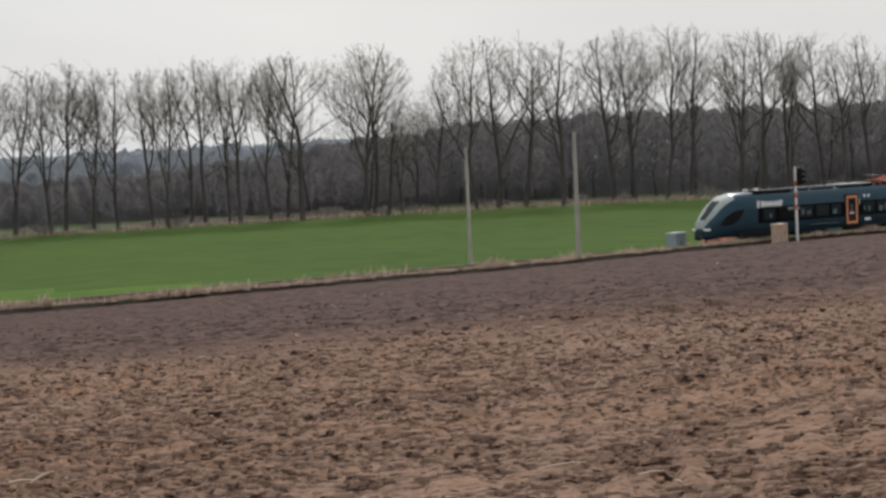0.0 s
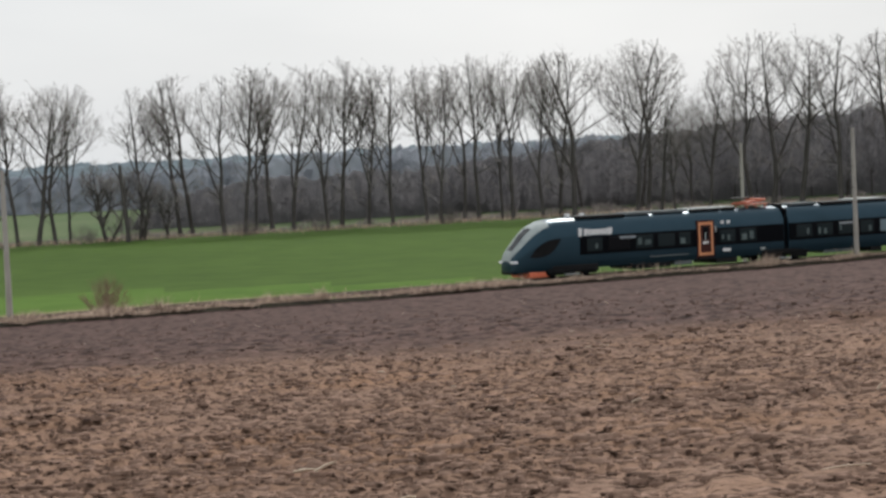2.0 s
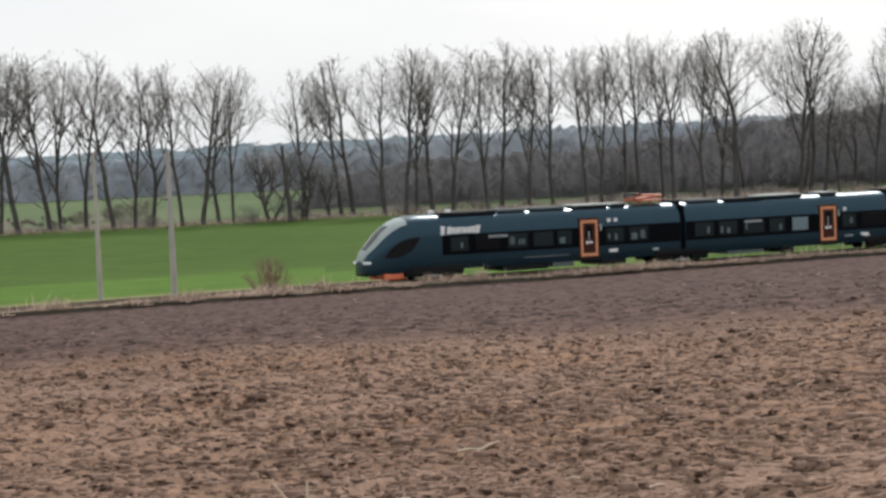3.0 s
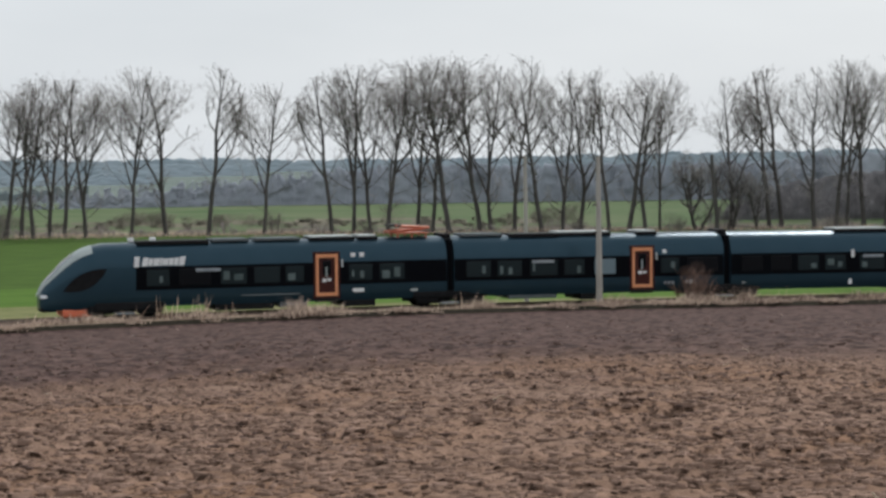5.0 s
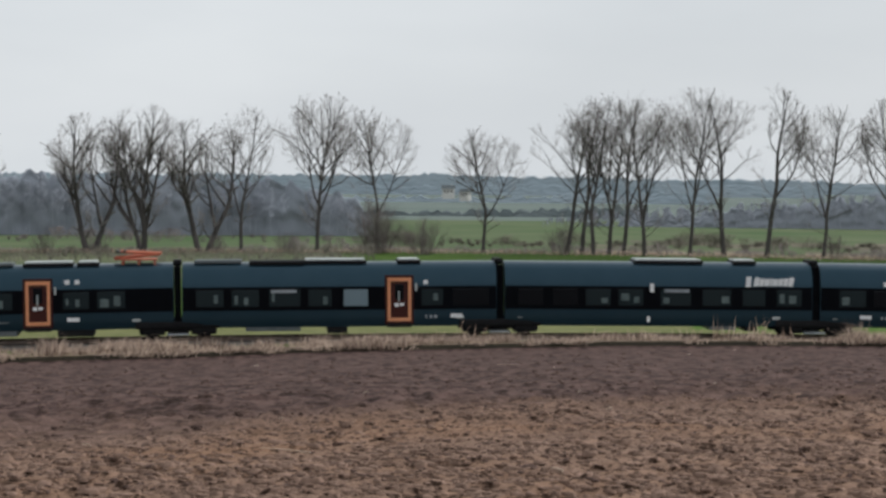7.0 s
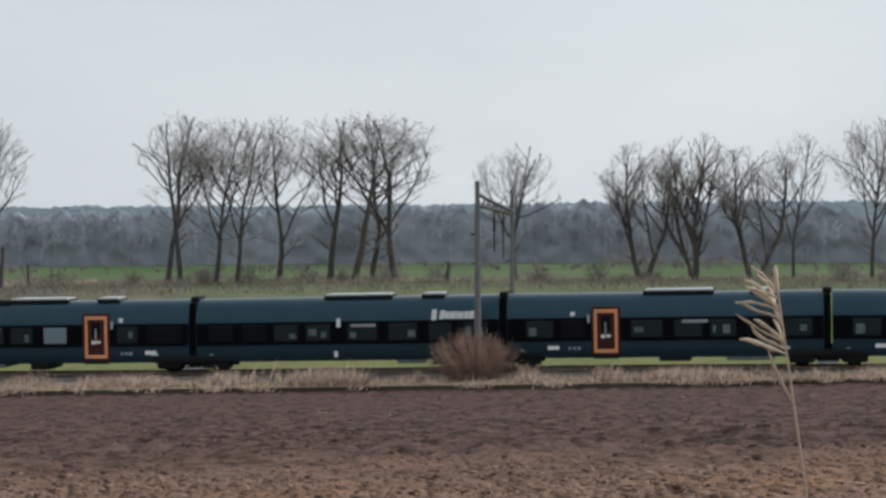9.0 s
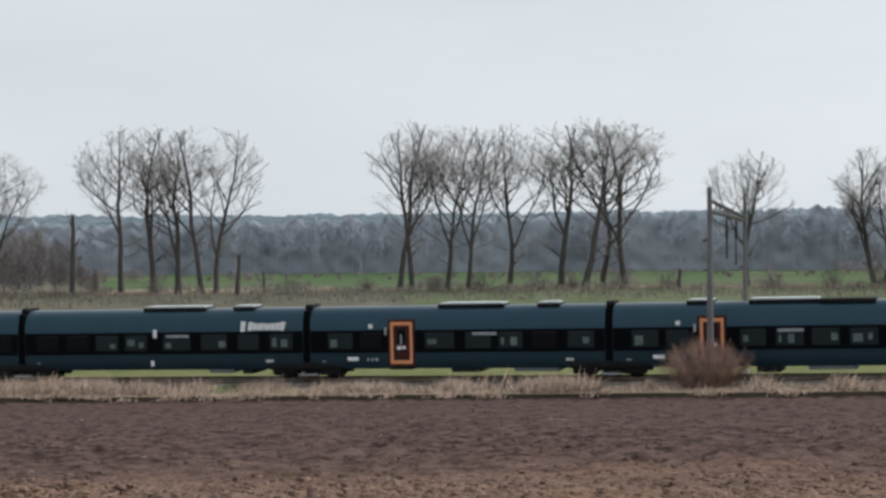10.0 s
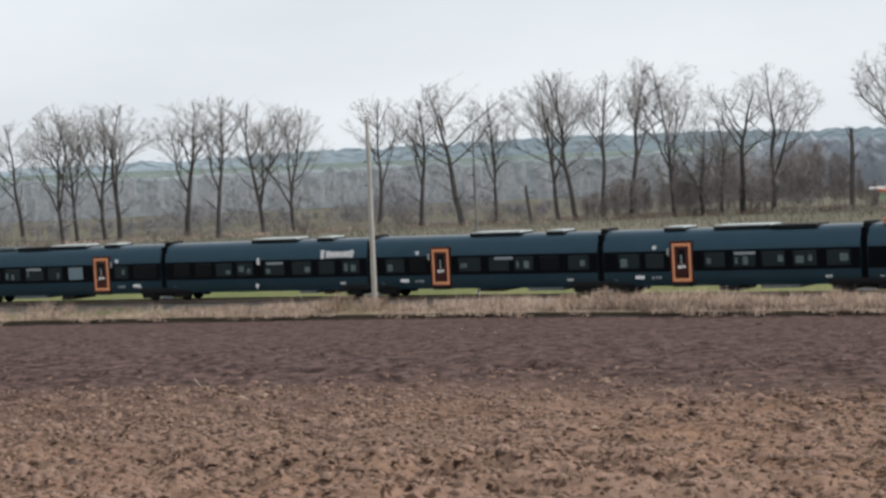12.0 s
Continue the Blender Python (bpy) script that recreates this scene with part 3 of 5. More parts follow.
def tree_meshes(seed, fork=0.4, limbs=2, spread=0.7, girth=0.2, stems=1, height=20.0, lush=0, stout=1.0):
    """The wood and the twigs of a bare upswept tree, height metres tall: a trunk, a few leaders and their limbs."""
    rnd = random.Random(seed)
    rnd.lush, rnd.stout = lush, stout
    shape = (height, height * girth)
    wood, twigs = ([], []), ([], [])
    for stem in range(stems):
        foot, lean = Vector((0, 0, -0.4)), Vector((rnd.gauss(0, 0.03), rnd.gauss(0, 0.03), 1))
        if stems > 1:
            a = 2 * math.pi * (stem + rnd.random() * 0.5) / stems
            foot, lean = Vector((0.3 * math.cos(a), 0.3 * math.sin(a), -0.4)), Vector((0.24 * math.cos(a), 0.24 * math.sin(a), 1))
        r0 = stout * (0.18 if stems == 1 else 0.33) / (stems ** 0.3) * rnd.uniform(0.85, 1.15)
        trunk = limb(rnd, foot, lean, height * fork, 0.025 if stems == 1 else 0.09, 6)
        tube(*wood, trunk, [r0 * (1.4 if i == 0 else 1 - 0.05 * i) for i in range(7)], 7)
        d = (trunk[-1] - trunk[-2]).normalized()
        roll = rnd.uniform(0, 6.3)
        for b in range(limbs):
            tilt = spread * (0.08 if b == 0 else rnd.uniform(0.38, 0.58))
            at = trunk[6 if b == 0 else 6 - (b % 2)]
            leader(rnd, wood, twigs, at, turned(rnd, d, tilt, roll + 6.28 * b / limbs + rnd.uniform(-0.4, 0.4)),
                   height * (0.97 - fork) * (1.0 if b == 0 else rnd.uniform(0.62, 0.82)), r0 * (0.74 if b == 0 else 0.54), 1 if b == 0 else 3, spread, shape)
        for _ in range(4):
            at = rnd.choice(trunk[3:6])
            grow(rnd, wood, twigs, at, turned(rnd, d, rnd.uniform(0.7, 1.1), rnd.uniform(0, 6.3)), height * rnd.uniform(0.06, 0.17), r0 * 0.25, 2, 0.5, shape)
    scale = height / max(v.z for v in twigs[0])
    return (fast_mesh("trunk", [tuple(v * scale) for v in wood[0]], wood[1], BARK), fast_mesh("crown", [tuple(v * scale) for v in twigs[0]], triangles(twigs[1]), TWIG))


def make_tree(seed, label, **shape):
    tree = thing("tree", label, "tree", group="row of bare trees")
    for name, data in zip(("trunk", "crown"), tree_meshes(seed, **shape)):
        ob = new(name, data)
        ob.parent = tree
    return tree


BARE = "bare leafless roadside tree with upswept branches on the field edge"
KINDS = [make_tree(11, BARE, fork=0.30, limbs=2, spread=0.66, girth=0.19), make_tree(12, BARE, fork=0.40, limbs=2, spread=0.62, girth=0.16),
         make_tree(13, BARE, fork=0.26, limbs=3, spread=0.66, girth=0.20), make_tree(14, BARE, fork=0.34, limbs=2, spread=0.62, girth=0.17),
         make_tree(15, BARE, fork=0.44, limbs=2, spread=0.68, girth=0.17), make_tree(16, BARE, fork=0.32, limbs=3, spread=0.70, girth=0.21),
         make_tree(17, BARE, fork=0.36, limbs=1, spread=0.70, girth=0.17), make_tree(18, BARE, fork=0.28, limbs=2, spread=0.60, girth=0.15)]
FORKED = [make_tree(21, "bare tree with several stems forking near the ground", fork=0.22, limbs=2, spread=0.72, girth=0.24, stems=2, lush=1, stout=1.3),
          make_tree(22, "bare tree with several stems forking near the ground", fork=0.20, limbs=3, spread=0.74, girth=0.25, stems=2, lush=1, stout=1.3)]
ROUND = [make_tree(31, "lone bare tree with a round spreading crown", fork=0.30, limbs=3, spread=0.85, girth=0.28, lush=1, stout=1.35),
         make_tree(32, "lone bare tree with a round spreading crown", fork=0.34, limbs=3, spread=0.88, girth=0.26, lush=1, stout=1.35)]
USED = set()
PLANT = random.Random(5)


def plant(kinds, az, top, r=TREE_R, girth=1.0):
    """One tree at that bearing, as tall as the bearing of its top says."""
    fresh = [k for k in kinds if k not in USED]
    kind = fresh[0] if fresh else PLANT.choice(kinds)
    x, y = polar(az, r)
    z = float(ground_z(az, r))
    tall = EYE + r * math.tan(radians(top)) - z
    tall, wide = tall * (1.06 if kind in ROUND else 1.01), PLANT.uniform(0.95, 1.2) * girth
    m = pose(x, y, z, 0, 0, PLANT.uniform(0, 360)) @ Matrix.Diagonal((tall / 20 * wide, tall / 20 * wide, tall / 20, 1))
    if kind in USED:
        copy_thing(kind, m)
    else:
        USED.add(kind)
        kind.matrix_basis = m


# bearing and height of each tree, stand by stand along the row
STAND_EAST = [(20.7, 2.65), (21.7, 2.73), (22.1, 2.78), (22.8, 2.84), (23.2, 2.88), (23.9, 2.87), (24.2, 2.87), (25.1, 2.86), (25.6, 2.85),
              (26.0, 2.85), (27.8, 2.89), (28.1, 2.8), (28.5, 1.5), (28.9, 0.9), (29.4, 1.0), (29.9, 1.7), (31.1, 2.95), (31.7, 3.0)]
STAND_WOOD = [(32.5, 3.0), (33.6, 2.85), (35.1, 2.96), (35.7, 3.0), (36.6, 3.04), (37.3, 2.93), (38.7, 2.73), (39.4, 2.66), (40.1, 2.61),
              (41.1, 2.51), (41.7, 2.46), (42.4, 2.42), (43.4, 2.4), (44.6, 2.4)]
STAND_MIDDLE = [(8.0, 2.57), (8.6, 2.53), (9.1, 2.5), (9.95, 2.44), (10.5, 2.41), (11.0, 2.37), (11.4, 2.35), (13.4, 2.25), (14.55, 2.38),
                (14.9, 2.42), (15.8, 2.52), (16.4, 2.59), (16.7, 2.6), (17.2, 2.62), (17.8, 2.64), (18.8, 2.67), (19.2, 2.68), (20.0, 2.71)]
STAND_AVENUE = [(-7.44, 2.16), (-7.0, 2.34), (-6.65, 2.51), (-6.2, 2.55), (-5.8, 2.58), (-5.2, 2.62), (-3.9, 2.71), (-2.9, 2.61), (-1.7, 2.67),
                (-0.1, 2.22), (1.9, 2.42), (2.5, 2.65), (3.0, 2.75), (3.5, 2.8), (4.35, 2.88), (4.8, 2.93), (5.3, 2.98), (6.2, 2.95), (6.5, 2.9), (7.2, 2.92)]
STAND_WEST = [(-43.0, 2.5), (-42.1, 2.68), (-41.4, 2.43), (-40.7, 2.48), (-40.3, 2.51), (-34.98, 2.64), (-34.6, 2.62), (-33.6, 2.55), (-33.0, 2.46),
              (-31.8, 2.69), (-30.3, 2.68), (-29.6, 2.7), (-29.1, 2.72), (-28.4, 2.74)]
STAND_FAR_WEST = [(-68.9, 1.2), (-68.2, 1.2), (-67.1, 1.55), (-66.7, 1.69), (-65.9, 1.66), (-65.5, 1.73), (-63.6, 1.74), (-62.7, 1.86), (-61.4, 1.73),
                  (-60.5, 1.53), (-58.05, 1.68), (-56.8, 1.55), (-55.6, 2.07), (-54.6, 1.37), (-52.8, 2.03), (-52.3, 2.0), (-51.5, 1.9), (-50.7, 2.26),
                  (-49.45, 2.12), (-48.6, 0.8), (-48.1, 0.65), (-47.5, 1.76), (-46.6, 2.07)]
for stand, girth in ((STAND_EAST, 1.15), (STAND_WOOD, 1.15), (STAND_MIDDLE, 1.08), (STAND_AVENUE, 1.15), (STAND_WEST, 1.5), (STAND_FAR_WEST, 1.4)):
    for bearing, top in stand:
        plant(KINDS, bearing, top, TREE_R + PLANT.uniform(-4, 4), girth)
for bearing, top in [(-21.2, 1.97), (-19.7, 2.24), (-18.0, 2.43)]:
    plant(FORKED, bearing, top, TREE_R, 1.15)
plant(KINDS, -16.9, 2.1)
for bearing, top in [(-14.7, 2.4), (-13.0, 2.09), (-9.86, 1.85), (-24.9, 2.11)]:
    plant(ROUND, bearing, top, TREE_R, 1.08)

for bearing, top in [(12.5, 0.5), (13.5, 0.3), (14.2, -0.1)]:
    plant(FORKED, bearing, top, 243)
for k in range(24):
    plant(KINDS, 26.5 + 0.8 * k + PLANT.uniform(-0.3, 0.3), PLANT.uniform(0.9, 1.7), PLANT.uniform(254, 282))


# ---- woods and hills behind ----
def thicket(name, label, category, az0, az1, r0, r1, top, count, mat, seed, width=0.09, base=None, low=0.0):
    """A mass of bare stems and branches between two bearings; top(az) is the bearing in height of its uneven upper edge."""
    rnd = np.random.RandomState(seed)
    az = rnd.uniform(az0, az1, count)
    r = rnd.uniform(r0, r1, count)
    z0 = ground_z(az, r) if base is None else np.full(count, base)
    reach = EYE + r * np.tan(np.radians(top(az))) - z0
    reach = np.maximum(reach * (0.62 + 0.38 * value_noise(az * 3.1, r * 0.05, seed)), 0.5)
    start = z0 + reach * (low + (0.8 - low) * rnd.uniform(0, 1, count) ** 1.3) - 0.2
    length = (z0 + reach - start) * rnd.uniform(0.4, 1.0, count)
    lean = rnd.normal(0, 0.22, (count, 2)) * length[:, None]
    x, y = r * np.sin(np.radians(az)), r * np.cos(np.radians(az))
    a = rnd.uniform(0, math.pi, count)
    w = width * rnd.uniform(0.5, 1.5, count) * (r / 260)
    verts = np.zeros((count, 4, 3))
    for k in range(3):
        q = a + 2 * math.pi * k / 3
        verts[:, k] = np.stack([x + w * np.cos(q), y + w * np.sin(q), start], -1)
    verts[:, 3] = np.stack([x + lean[:, 0], y + lean[:, 1], start + length], -1)
    b = np.arange(count)[:, None] * 4
    faces = np.concatenate([b + np.array([[0, 1, 3]]), b + np.array([[1, 2, 3]]), b + np.array([[2, 0, 3]])])
    ob = new(name, fast_mesh(name, verts.reshape(-1, 3), faces, mat))
    return tagged(ob, label, category, kind="stuff")


def woodland(name, label, az0, az1, r0, r1, top, trees, sprigs, mat, seed, width=0.05, tall=0.30, girth=0.2, low=0.18):
    """A bare wood: many stems, each with a rounded crown of rising branches; top(az) is the bearing in height of its upper edge."""
    rnd = np.random.RandomState(seed)
    az, r = rnd.uniform(az0, az1, trees), rnd.uniform(r0, r1, trees)
    z0 = ground_z(az, r)
    full = np.maximum(EYE + r * np.tan(np.radians(top(az))) - z0, 0.8)
    full = full * (1.0 - tall * rnd.uniform(0, 1, trees) ** 1.5) * (0.9 + 0.2 * value_noise(az * 1.3, r * 0.03, seed))
    x, y = r * np.sin(np.radians(az)), r * np.cos(np.radians(az))
    rr = full * girth * rnd.uniform(0.7, 1.35, trees)
    n = trees * sprigs
    k = np.repeat(np.arange(trees), sprigs)
    u = low + (0.88 - low) * rnd.uniform(0, 1, n) ** 0.8
    a, out = rnd.uniform(0, 2 * math.pi, n), rnd.uniform(0, 0.6, n)
    bulge = np.sin(np.clip(u + 0.08, 0, 1) ** 0.8 * math.pi) ** 0.6
    sx, sy, sz = x[k] + np.cos(a) * out * rr[k] * bulge, y[k] + np.sin(a) * out * rr[k] * bulge, z0[k] + u * full[k]
    grown = rnd.uniform(0.25, 0.55, n) * rr[k]
    tx = sx + np.cos(a + rnd.normal(0, 0.5, n)) * grown
    ty = sy + np.sin(a + rnd.normal(0, 0.5, n)) * grown
    tz = np.minimum(sz + grown * rnd.uniform(0.2, 1.5, n), z0[k] + full[k] * rnd.uniform(0.94, 1.02, n))
    starts = np.concatenate([np.stack([sx, sy, sz], -1), np.stack([x, y, z0 - 0.3], -1)])
    ends = np.concatenate([np.stack([tx, ty, tz], -1), np.stack([x + rnd.normal(0, 0.5, trees), y, z0 + full * 0.86], -1)])
    w = np.concatenate([width * rnd.uniform(0.5, 1.4, n), 0.7 * width * rnd.uniform(0.5, 1.3, trees)]) * (0.5 * (r0 + r1) / 260)
    way = rnd.uniform(0, 2 * math.pi, len(w))
    verts = np.zeros((len(w), 4, 3))
    for c in range(3):
        q = way + 2 * math.pi * c / 3
        verts[:, c] = starts + np.stack([w * np.cos(q), w * np.sin(q), 0 * q], -1)
    verts[:, 3] = ends
    b = np.arange(len(w))[:, None] * 4
    faces = np.concatenate([b + np.array([[0, 1, 3]]), b + np.array([[1, 2, 3]]), b + np.array([[2, 0, 3]])])
    return tagged(new(name, fast_mesh(name, verts.reshape(-1, 3), faces, mat)), label, "undergrowth", kind="stuff")


def bank(name, label, az0, az1, r0, depth, top, mat, seed, rough=1.0, step=0.10, base=-3.0):
    """A long wooded mass with an uneven upper edge and depth."""
    az = np.arange(az0, az1, step)
    far = r0 / 330
    crest = EYE + r0 * np.tan(np.radians(top(az)))
    for k, (freq, share) in enumerate(((1.5, 1.0), (5, 1.0), (16 * far, 1.1), (48 * far, 0.7))):
        crest = crest + rough * share * (value_noise(az * freq, az * 0 + k, seed + k) - 0.5)
    foot = np.full(len(az), base)
    rows = [(r0, foot)]
    for k in range(1, 15):
        f = (k / 14) ** 0.9
        bulge = rough * 0.7 * (value_noise(az * 3.4 * far, az * 0 + k * 0.55, seed + 9) - 0.5) + rough * 0.5 * (value_noise(az * 7 * far, az * 0 + k * 1.3, seed + 19) - 0.5) + rough * 1.5 * f
        rows.append((r0 + bulge, foot + (crest - foot) * f))
    rows += [(r0 + depth, foot)]
    verts = [np.stack([r * np.sin(np.radians(az)), r * np.cos(np.radians(az)), z], -1) for r, z in rows]
    n = len(az)
    i, j = np.meshgrid(np.arange(len(rows) - 1), np.arange(n - 1), indexing="ij")
    a = (i * n + j).ravel()
    faces = np.stack([a, a + n, a + n + 1, a + 1], -1)
    return tagged(new(name, fast_mesh(name, np.concatenate(verts), faces, mat)), label, "backdrop", kind="structure")


def level(*pairs):
    xs, ys = [p[0] for p in pairs], [p[1] for p in pairs]
    return lambda az: np.interp(az, xs, ys)


# the masses far behind carry painted haze in their colours
bank("backdrop_hills", "wooded hills along the far horizon, painted blue-grey with haze", -95, 70, 2600, 500,
     level((-95, 0.1), (-66, 0.0), (-56, 0.22), (-50, 0.28), (-43, 0.12), (-30, 0.15), (-10, 0.25), (5, 0.1), (30, 0.3), (70, 0.2)), HAZY_HILL, 3, rough=3.0)
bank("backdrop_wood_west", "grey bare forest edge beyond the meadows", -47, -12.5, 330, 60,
     level((-47, -0.25), (-40, -0.1), (-30, 0.0), (-22, 0.15), (-16, 0.05), (-14.2, -0.3), (-13.4, -0.7), (-13.1, -2.2)), HAZY_WOOD, 5, rough=1.3)
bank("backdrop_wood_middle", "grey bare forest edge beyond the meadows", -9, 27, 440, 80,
     level((-9, -1.9), (-7, -1.2), (-4, -0.85), (-1, -0.55), (2, -0.2), (5, -0.05), (12, -0.15), (20, 0.2), (27, 0.3)), HAZY_WOOD, 6, rough=1.4)
EAST_TOP = ((12.4, -2.2), (13.4, -1.4), (14.6, -0.8), (17, -0.55), (22, -0.4), (26, 0.0), (30, 0.5), (33, 0.7), (50, 0.7))
bank("backdrop_wood_east", "dense grey-brown bare wood behind the row of trees", 12.4, 50, 285, 60, level(*EAST_TOP), WOOD_DEPTH, 7, rough=0.8)
woodland("bare_undergrowth", "dense bare grey-brown undergrowth of the wood", 23.5, 50, 254, 284,
         level((23.5, -0.9), (27, 0.1), (30, 0.75), (33, 1.0), (50, 1.0)), 520, 120, GREY_BRUSH, 41, tall=0.6)
woodland("wood_edge_trees", "grey bare trees along the wood's edge", 12.6, 30, 270, 286,
         level(*[(a, h + 0.25) for a, h in EAST_TOP]), 320, 110, GREY_BRUSH, 49, tall=0.5)
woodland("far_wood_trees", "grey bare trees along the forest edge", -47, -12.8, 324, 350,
         level((-47, -0.1), (-40, 0.05), (-30, 0.15), (-22, 0.28), (-16, 0.1), (-14.2, -0.2), (-13.4, -0.6), (-12.8, -1.6)), 760, 70, HAZY_STEM, 42, 0.06, tall=0.4, low=0.4)
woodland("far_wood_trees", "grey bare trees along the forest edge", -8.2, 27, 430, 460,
         level((-8.2, -1.0), (-7, -0.75), (-3, -0.45), (1, -0.1), (4, 0.1), (12, 0.0), (20, 0.3), (27, 0.4)), 620, 70, HAZY_STEM, 43, 0.06, tall=0.45, low=0.4)
woodland("bare_thicket", "brown leafless thicket between the trees", -52, -43.6, 238, 256,
         level((-52, -1.5), (-50.4, -0.6), (-48, 0.1), (-47, -0.5), (-45.6, 0.25), (-44.6, -0.4), (-43.6, -1.4)), 210, 130, BRUSH, 44, 0.045, tall=0.6)
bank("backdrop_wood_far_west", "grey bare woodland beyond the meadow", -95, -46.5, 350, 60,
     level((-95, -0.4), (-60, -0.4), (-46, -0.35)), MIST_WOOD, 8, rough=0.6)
bank("backdrop_hedges_near", "grey-green hedges across the far plain", -15.5, -5, 560, 30, level((-15.5, -0.75), (-12, -0.85), (-9, -0.7), (-5, -0.6)), HAZY_HEDGE, 9, rough=1.0)
bank("backdrop_hedges_far", "woods across the far plain, painted blue-grey with haze", -17, -3, 1000, 60, level((-17, -0.3), (-12, -0.42), (-8, -0.3), (-3, -0.2)), HAZY_HILL, 10, rough=1.6)
bank("backdrop_ridge", "ridge beyond the plain, painted pale and blue with haze", -20, 0, 1700, 100, level((-20, 0.0), (-12, -0.1), (-6, 0.02), (0, 0.0)), HAZY_HILL, 12, rough=2.0)


def margin(az):
    """The bearing in height of the foot of the tree row."""
    return -np.degrees(np.arctan((EYE - tree_z(az)) / TREE_R))


thicket("field_margin_grass", "strip of dry tan grass at the foot of the trees", "grass", -72, 47, 238, 247, lambda az: margin(az) + 0.16, 16000, DRY, 46, 0.05)
thicket("field_margin_shrubs", "low brown and green shrubs between the tree trunks", "shrubs", -72, 47, 243, 256,
        lambda az: margin(az) + 0.75 * np.maximum(value_noise(az * 1.7, az * 0 + 4, 3) - 0.35, 0) + 0.1, 14000, BRUSH, 47, 0.06)
thicket("rough_brushwood", "olive and brown brushwood before the trees", "shrubs", -72, -13, 212, 246,
        lambda az: margin(az) + 0.75 * np.maximum(value_noise(az * 2.3, az * 0 + 6, 5) - 0.42, 0) + 0.03, 9000, OLIVE_BRUSH, 48, 0.07)
woodland("meadow_hedge", "low brown hedge across the meadow", -13, 9, 268, 300, lambda az: -1.80 + 0.75 * value_noise(az * 1.1, az * 0 + 2, 8) ** 2, 200, 70, OLIVE_BRUSH, 51, 0.045, tall=0.7, girth=1.2, low=-0.1)
woodland("meadow_shrubs", "scattered bare shrubs at the far side of the meadow", -46, -13, 285, 312, lambda az: -1.72 + 0.9 * np.maximum(value_noise(az * 0.9, az * 0 + 2, 9) - 0.5, 0), 170, 60, BRUSH, 52, 0.045, girth=0.9, low=-0.05)
woodland("meadow_shrubs", "grey-brown bare shrubs on the rough meadow", -75, -45, 255, 300, lambda az: -1.55 + 1.3 * np.maximum(value_noise(az * 0.8, az * 0 + 2, 10) - 0.4, 0), 330, 60, GREY_BRUSH, 53, 0.045, tall=0.6, girth=0.7, low=-0.05)
woodland("misty_wood", "grey-brown bare woodland beyond the meadow", -75, -45, 290, 345, level((-75, -0.35), (-60, -0.25), (-45, -0.2)), 620, 70, MIST_STEM, 45, 0.06, tall=0.55)


# ---- railway: bed stones are in the ground; rails and masts ----
def sweep(name, label, profile, s0, s1, step, off, mat, category):
    """A bar of constant profile (off, up) laid along the line."""
    ss = np.arange(s0, s1, step)
    k = len(profile)
    verts, faces = [], []
    for s in ss:
        verts += [tuple(on_line(float(s), off + o, u)) for o, u in profile]
    for i in range(len(ss) - 1):
        for j in range(k):
            m = (j + 1) % k
            faces.append((i * k + j, i * k + m, (i + 1) * k + m, (i + 1) * k + j))
    return tagged(new(name, fast_mesh(name, verts, faces, mat)), label, category)


RAIL = [(-0.07, -0.17), (0.07, -0.17), (0.02, -0.13), (0.036, -0.04), (0.036, 0), (-0.036, 0), (-0.036, -0.04), (-0.02, -0.13)]
for gauge in (-0.75, 0.75):
    sweep("rail", "steel rail of the single railway track", RAIL, -290, 290, 2.5, gauge, RAIL_STEEL, "rail")

# ---- the train ----
END_LEN, MID_LEN = 22.64, 16.48
# half of the body's outline: share of the half width, height above the rails
OUTLINE = [(0.90, 0.42), (0.965, 0.60), (1.0, 1.0), (1.0, 1.45), (1.0, 2.52), (0.985, 2.78), (0.93, 3.12), (0.82, 3.45), (0.62, 3.70), (0.34, 3.82), (0.0, 3.85)]


def ring(x, half, top, low=0.54):
    pts = []
    for share, z in OUTLINE:
        zz = low + (z - 0.42) * (top - low) / (3.85 - 0.42)
        pts.append(Vector((x, -half * share, zz)))
    return pts + [Vector((p.x, -p.y, p.z)) for p in reversed(pts[:-1])]


def loft(rings, pick=None):
    """Skins rings of points; pick(i, j) chooses the faces."""
    bm = bmesh.new()
    rows = [[bm.verts.new(p) for p in r] for r in rings]
    for i in range(len(rows) - 1):
        for j in range(len(rows[0]) - 1):
            if pick is None or pick(i, j):
                bm.faces.new((rows[i][j], rows[i + 1][j], rows[i + 1][j + 1], rows[i][j + 1]))
        if pick is None:
            bm.faces.new((rows[i][-1], rows[i + 1][-1], rows[i + 1][0], rows[i][0]))
    if pick is None:
        bm.faces.new(rows[0])
        bm.faces.new(rows[-1][::-1])
    bmesh.ops.delete(bm, geom=[v for v in bm.verts if not v.link_faces], context="VERTS")
    bmesh.ops.recalc_face_normals(bm, faces=bm.faces[:])
    return bm


NOSE_X = [0.62, 0.68, 0.92, 1.4, 1.85, 2.35, 2.8, 3.3, 3.9, 5.4]
NOSE_TOP = [1.25, 1.52, 1.90, 2.38, 2.86, 3.27, 3.54, 3.73, 3.83, 3.85]
NOSE_HALF = [0.52, 0.68, 0.88, 1.07, 1.18, 1.28, 1.34, 1.385, 1.41, 1.41]
NOSE_LOW = [0.56, 0.50, 0.47, 0.46, 0.46, 0.47, 0.49, 0.52, 0.54, 0.54]


def nose_half(x):
    return float(np.interp(x, NOSE_X, NOSE_HALF))


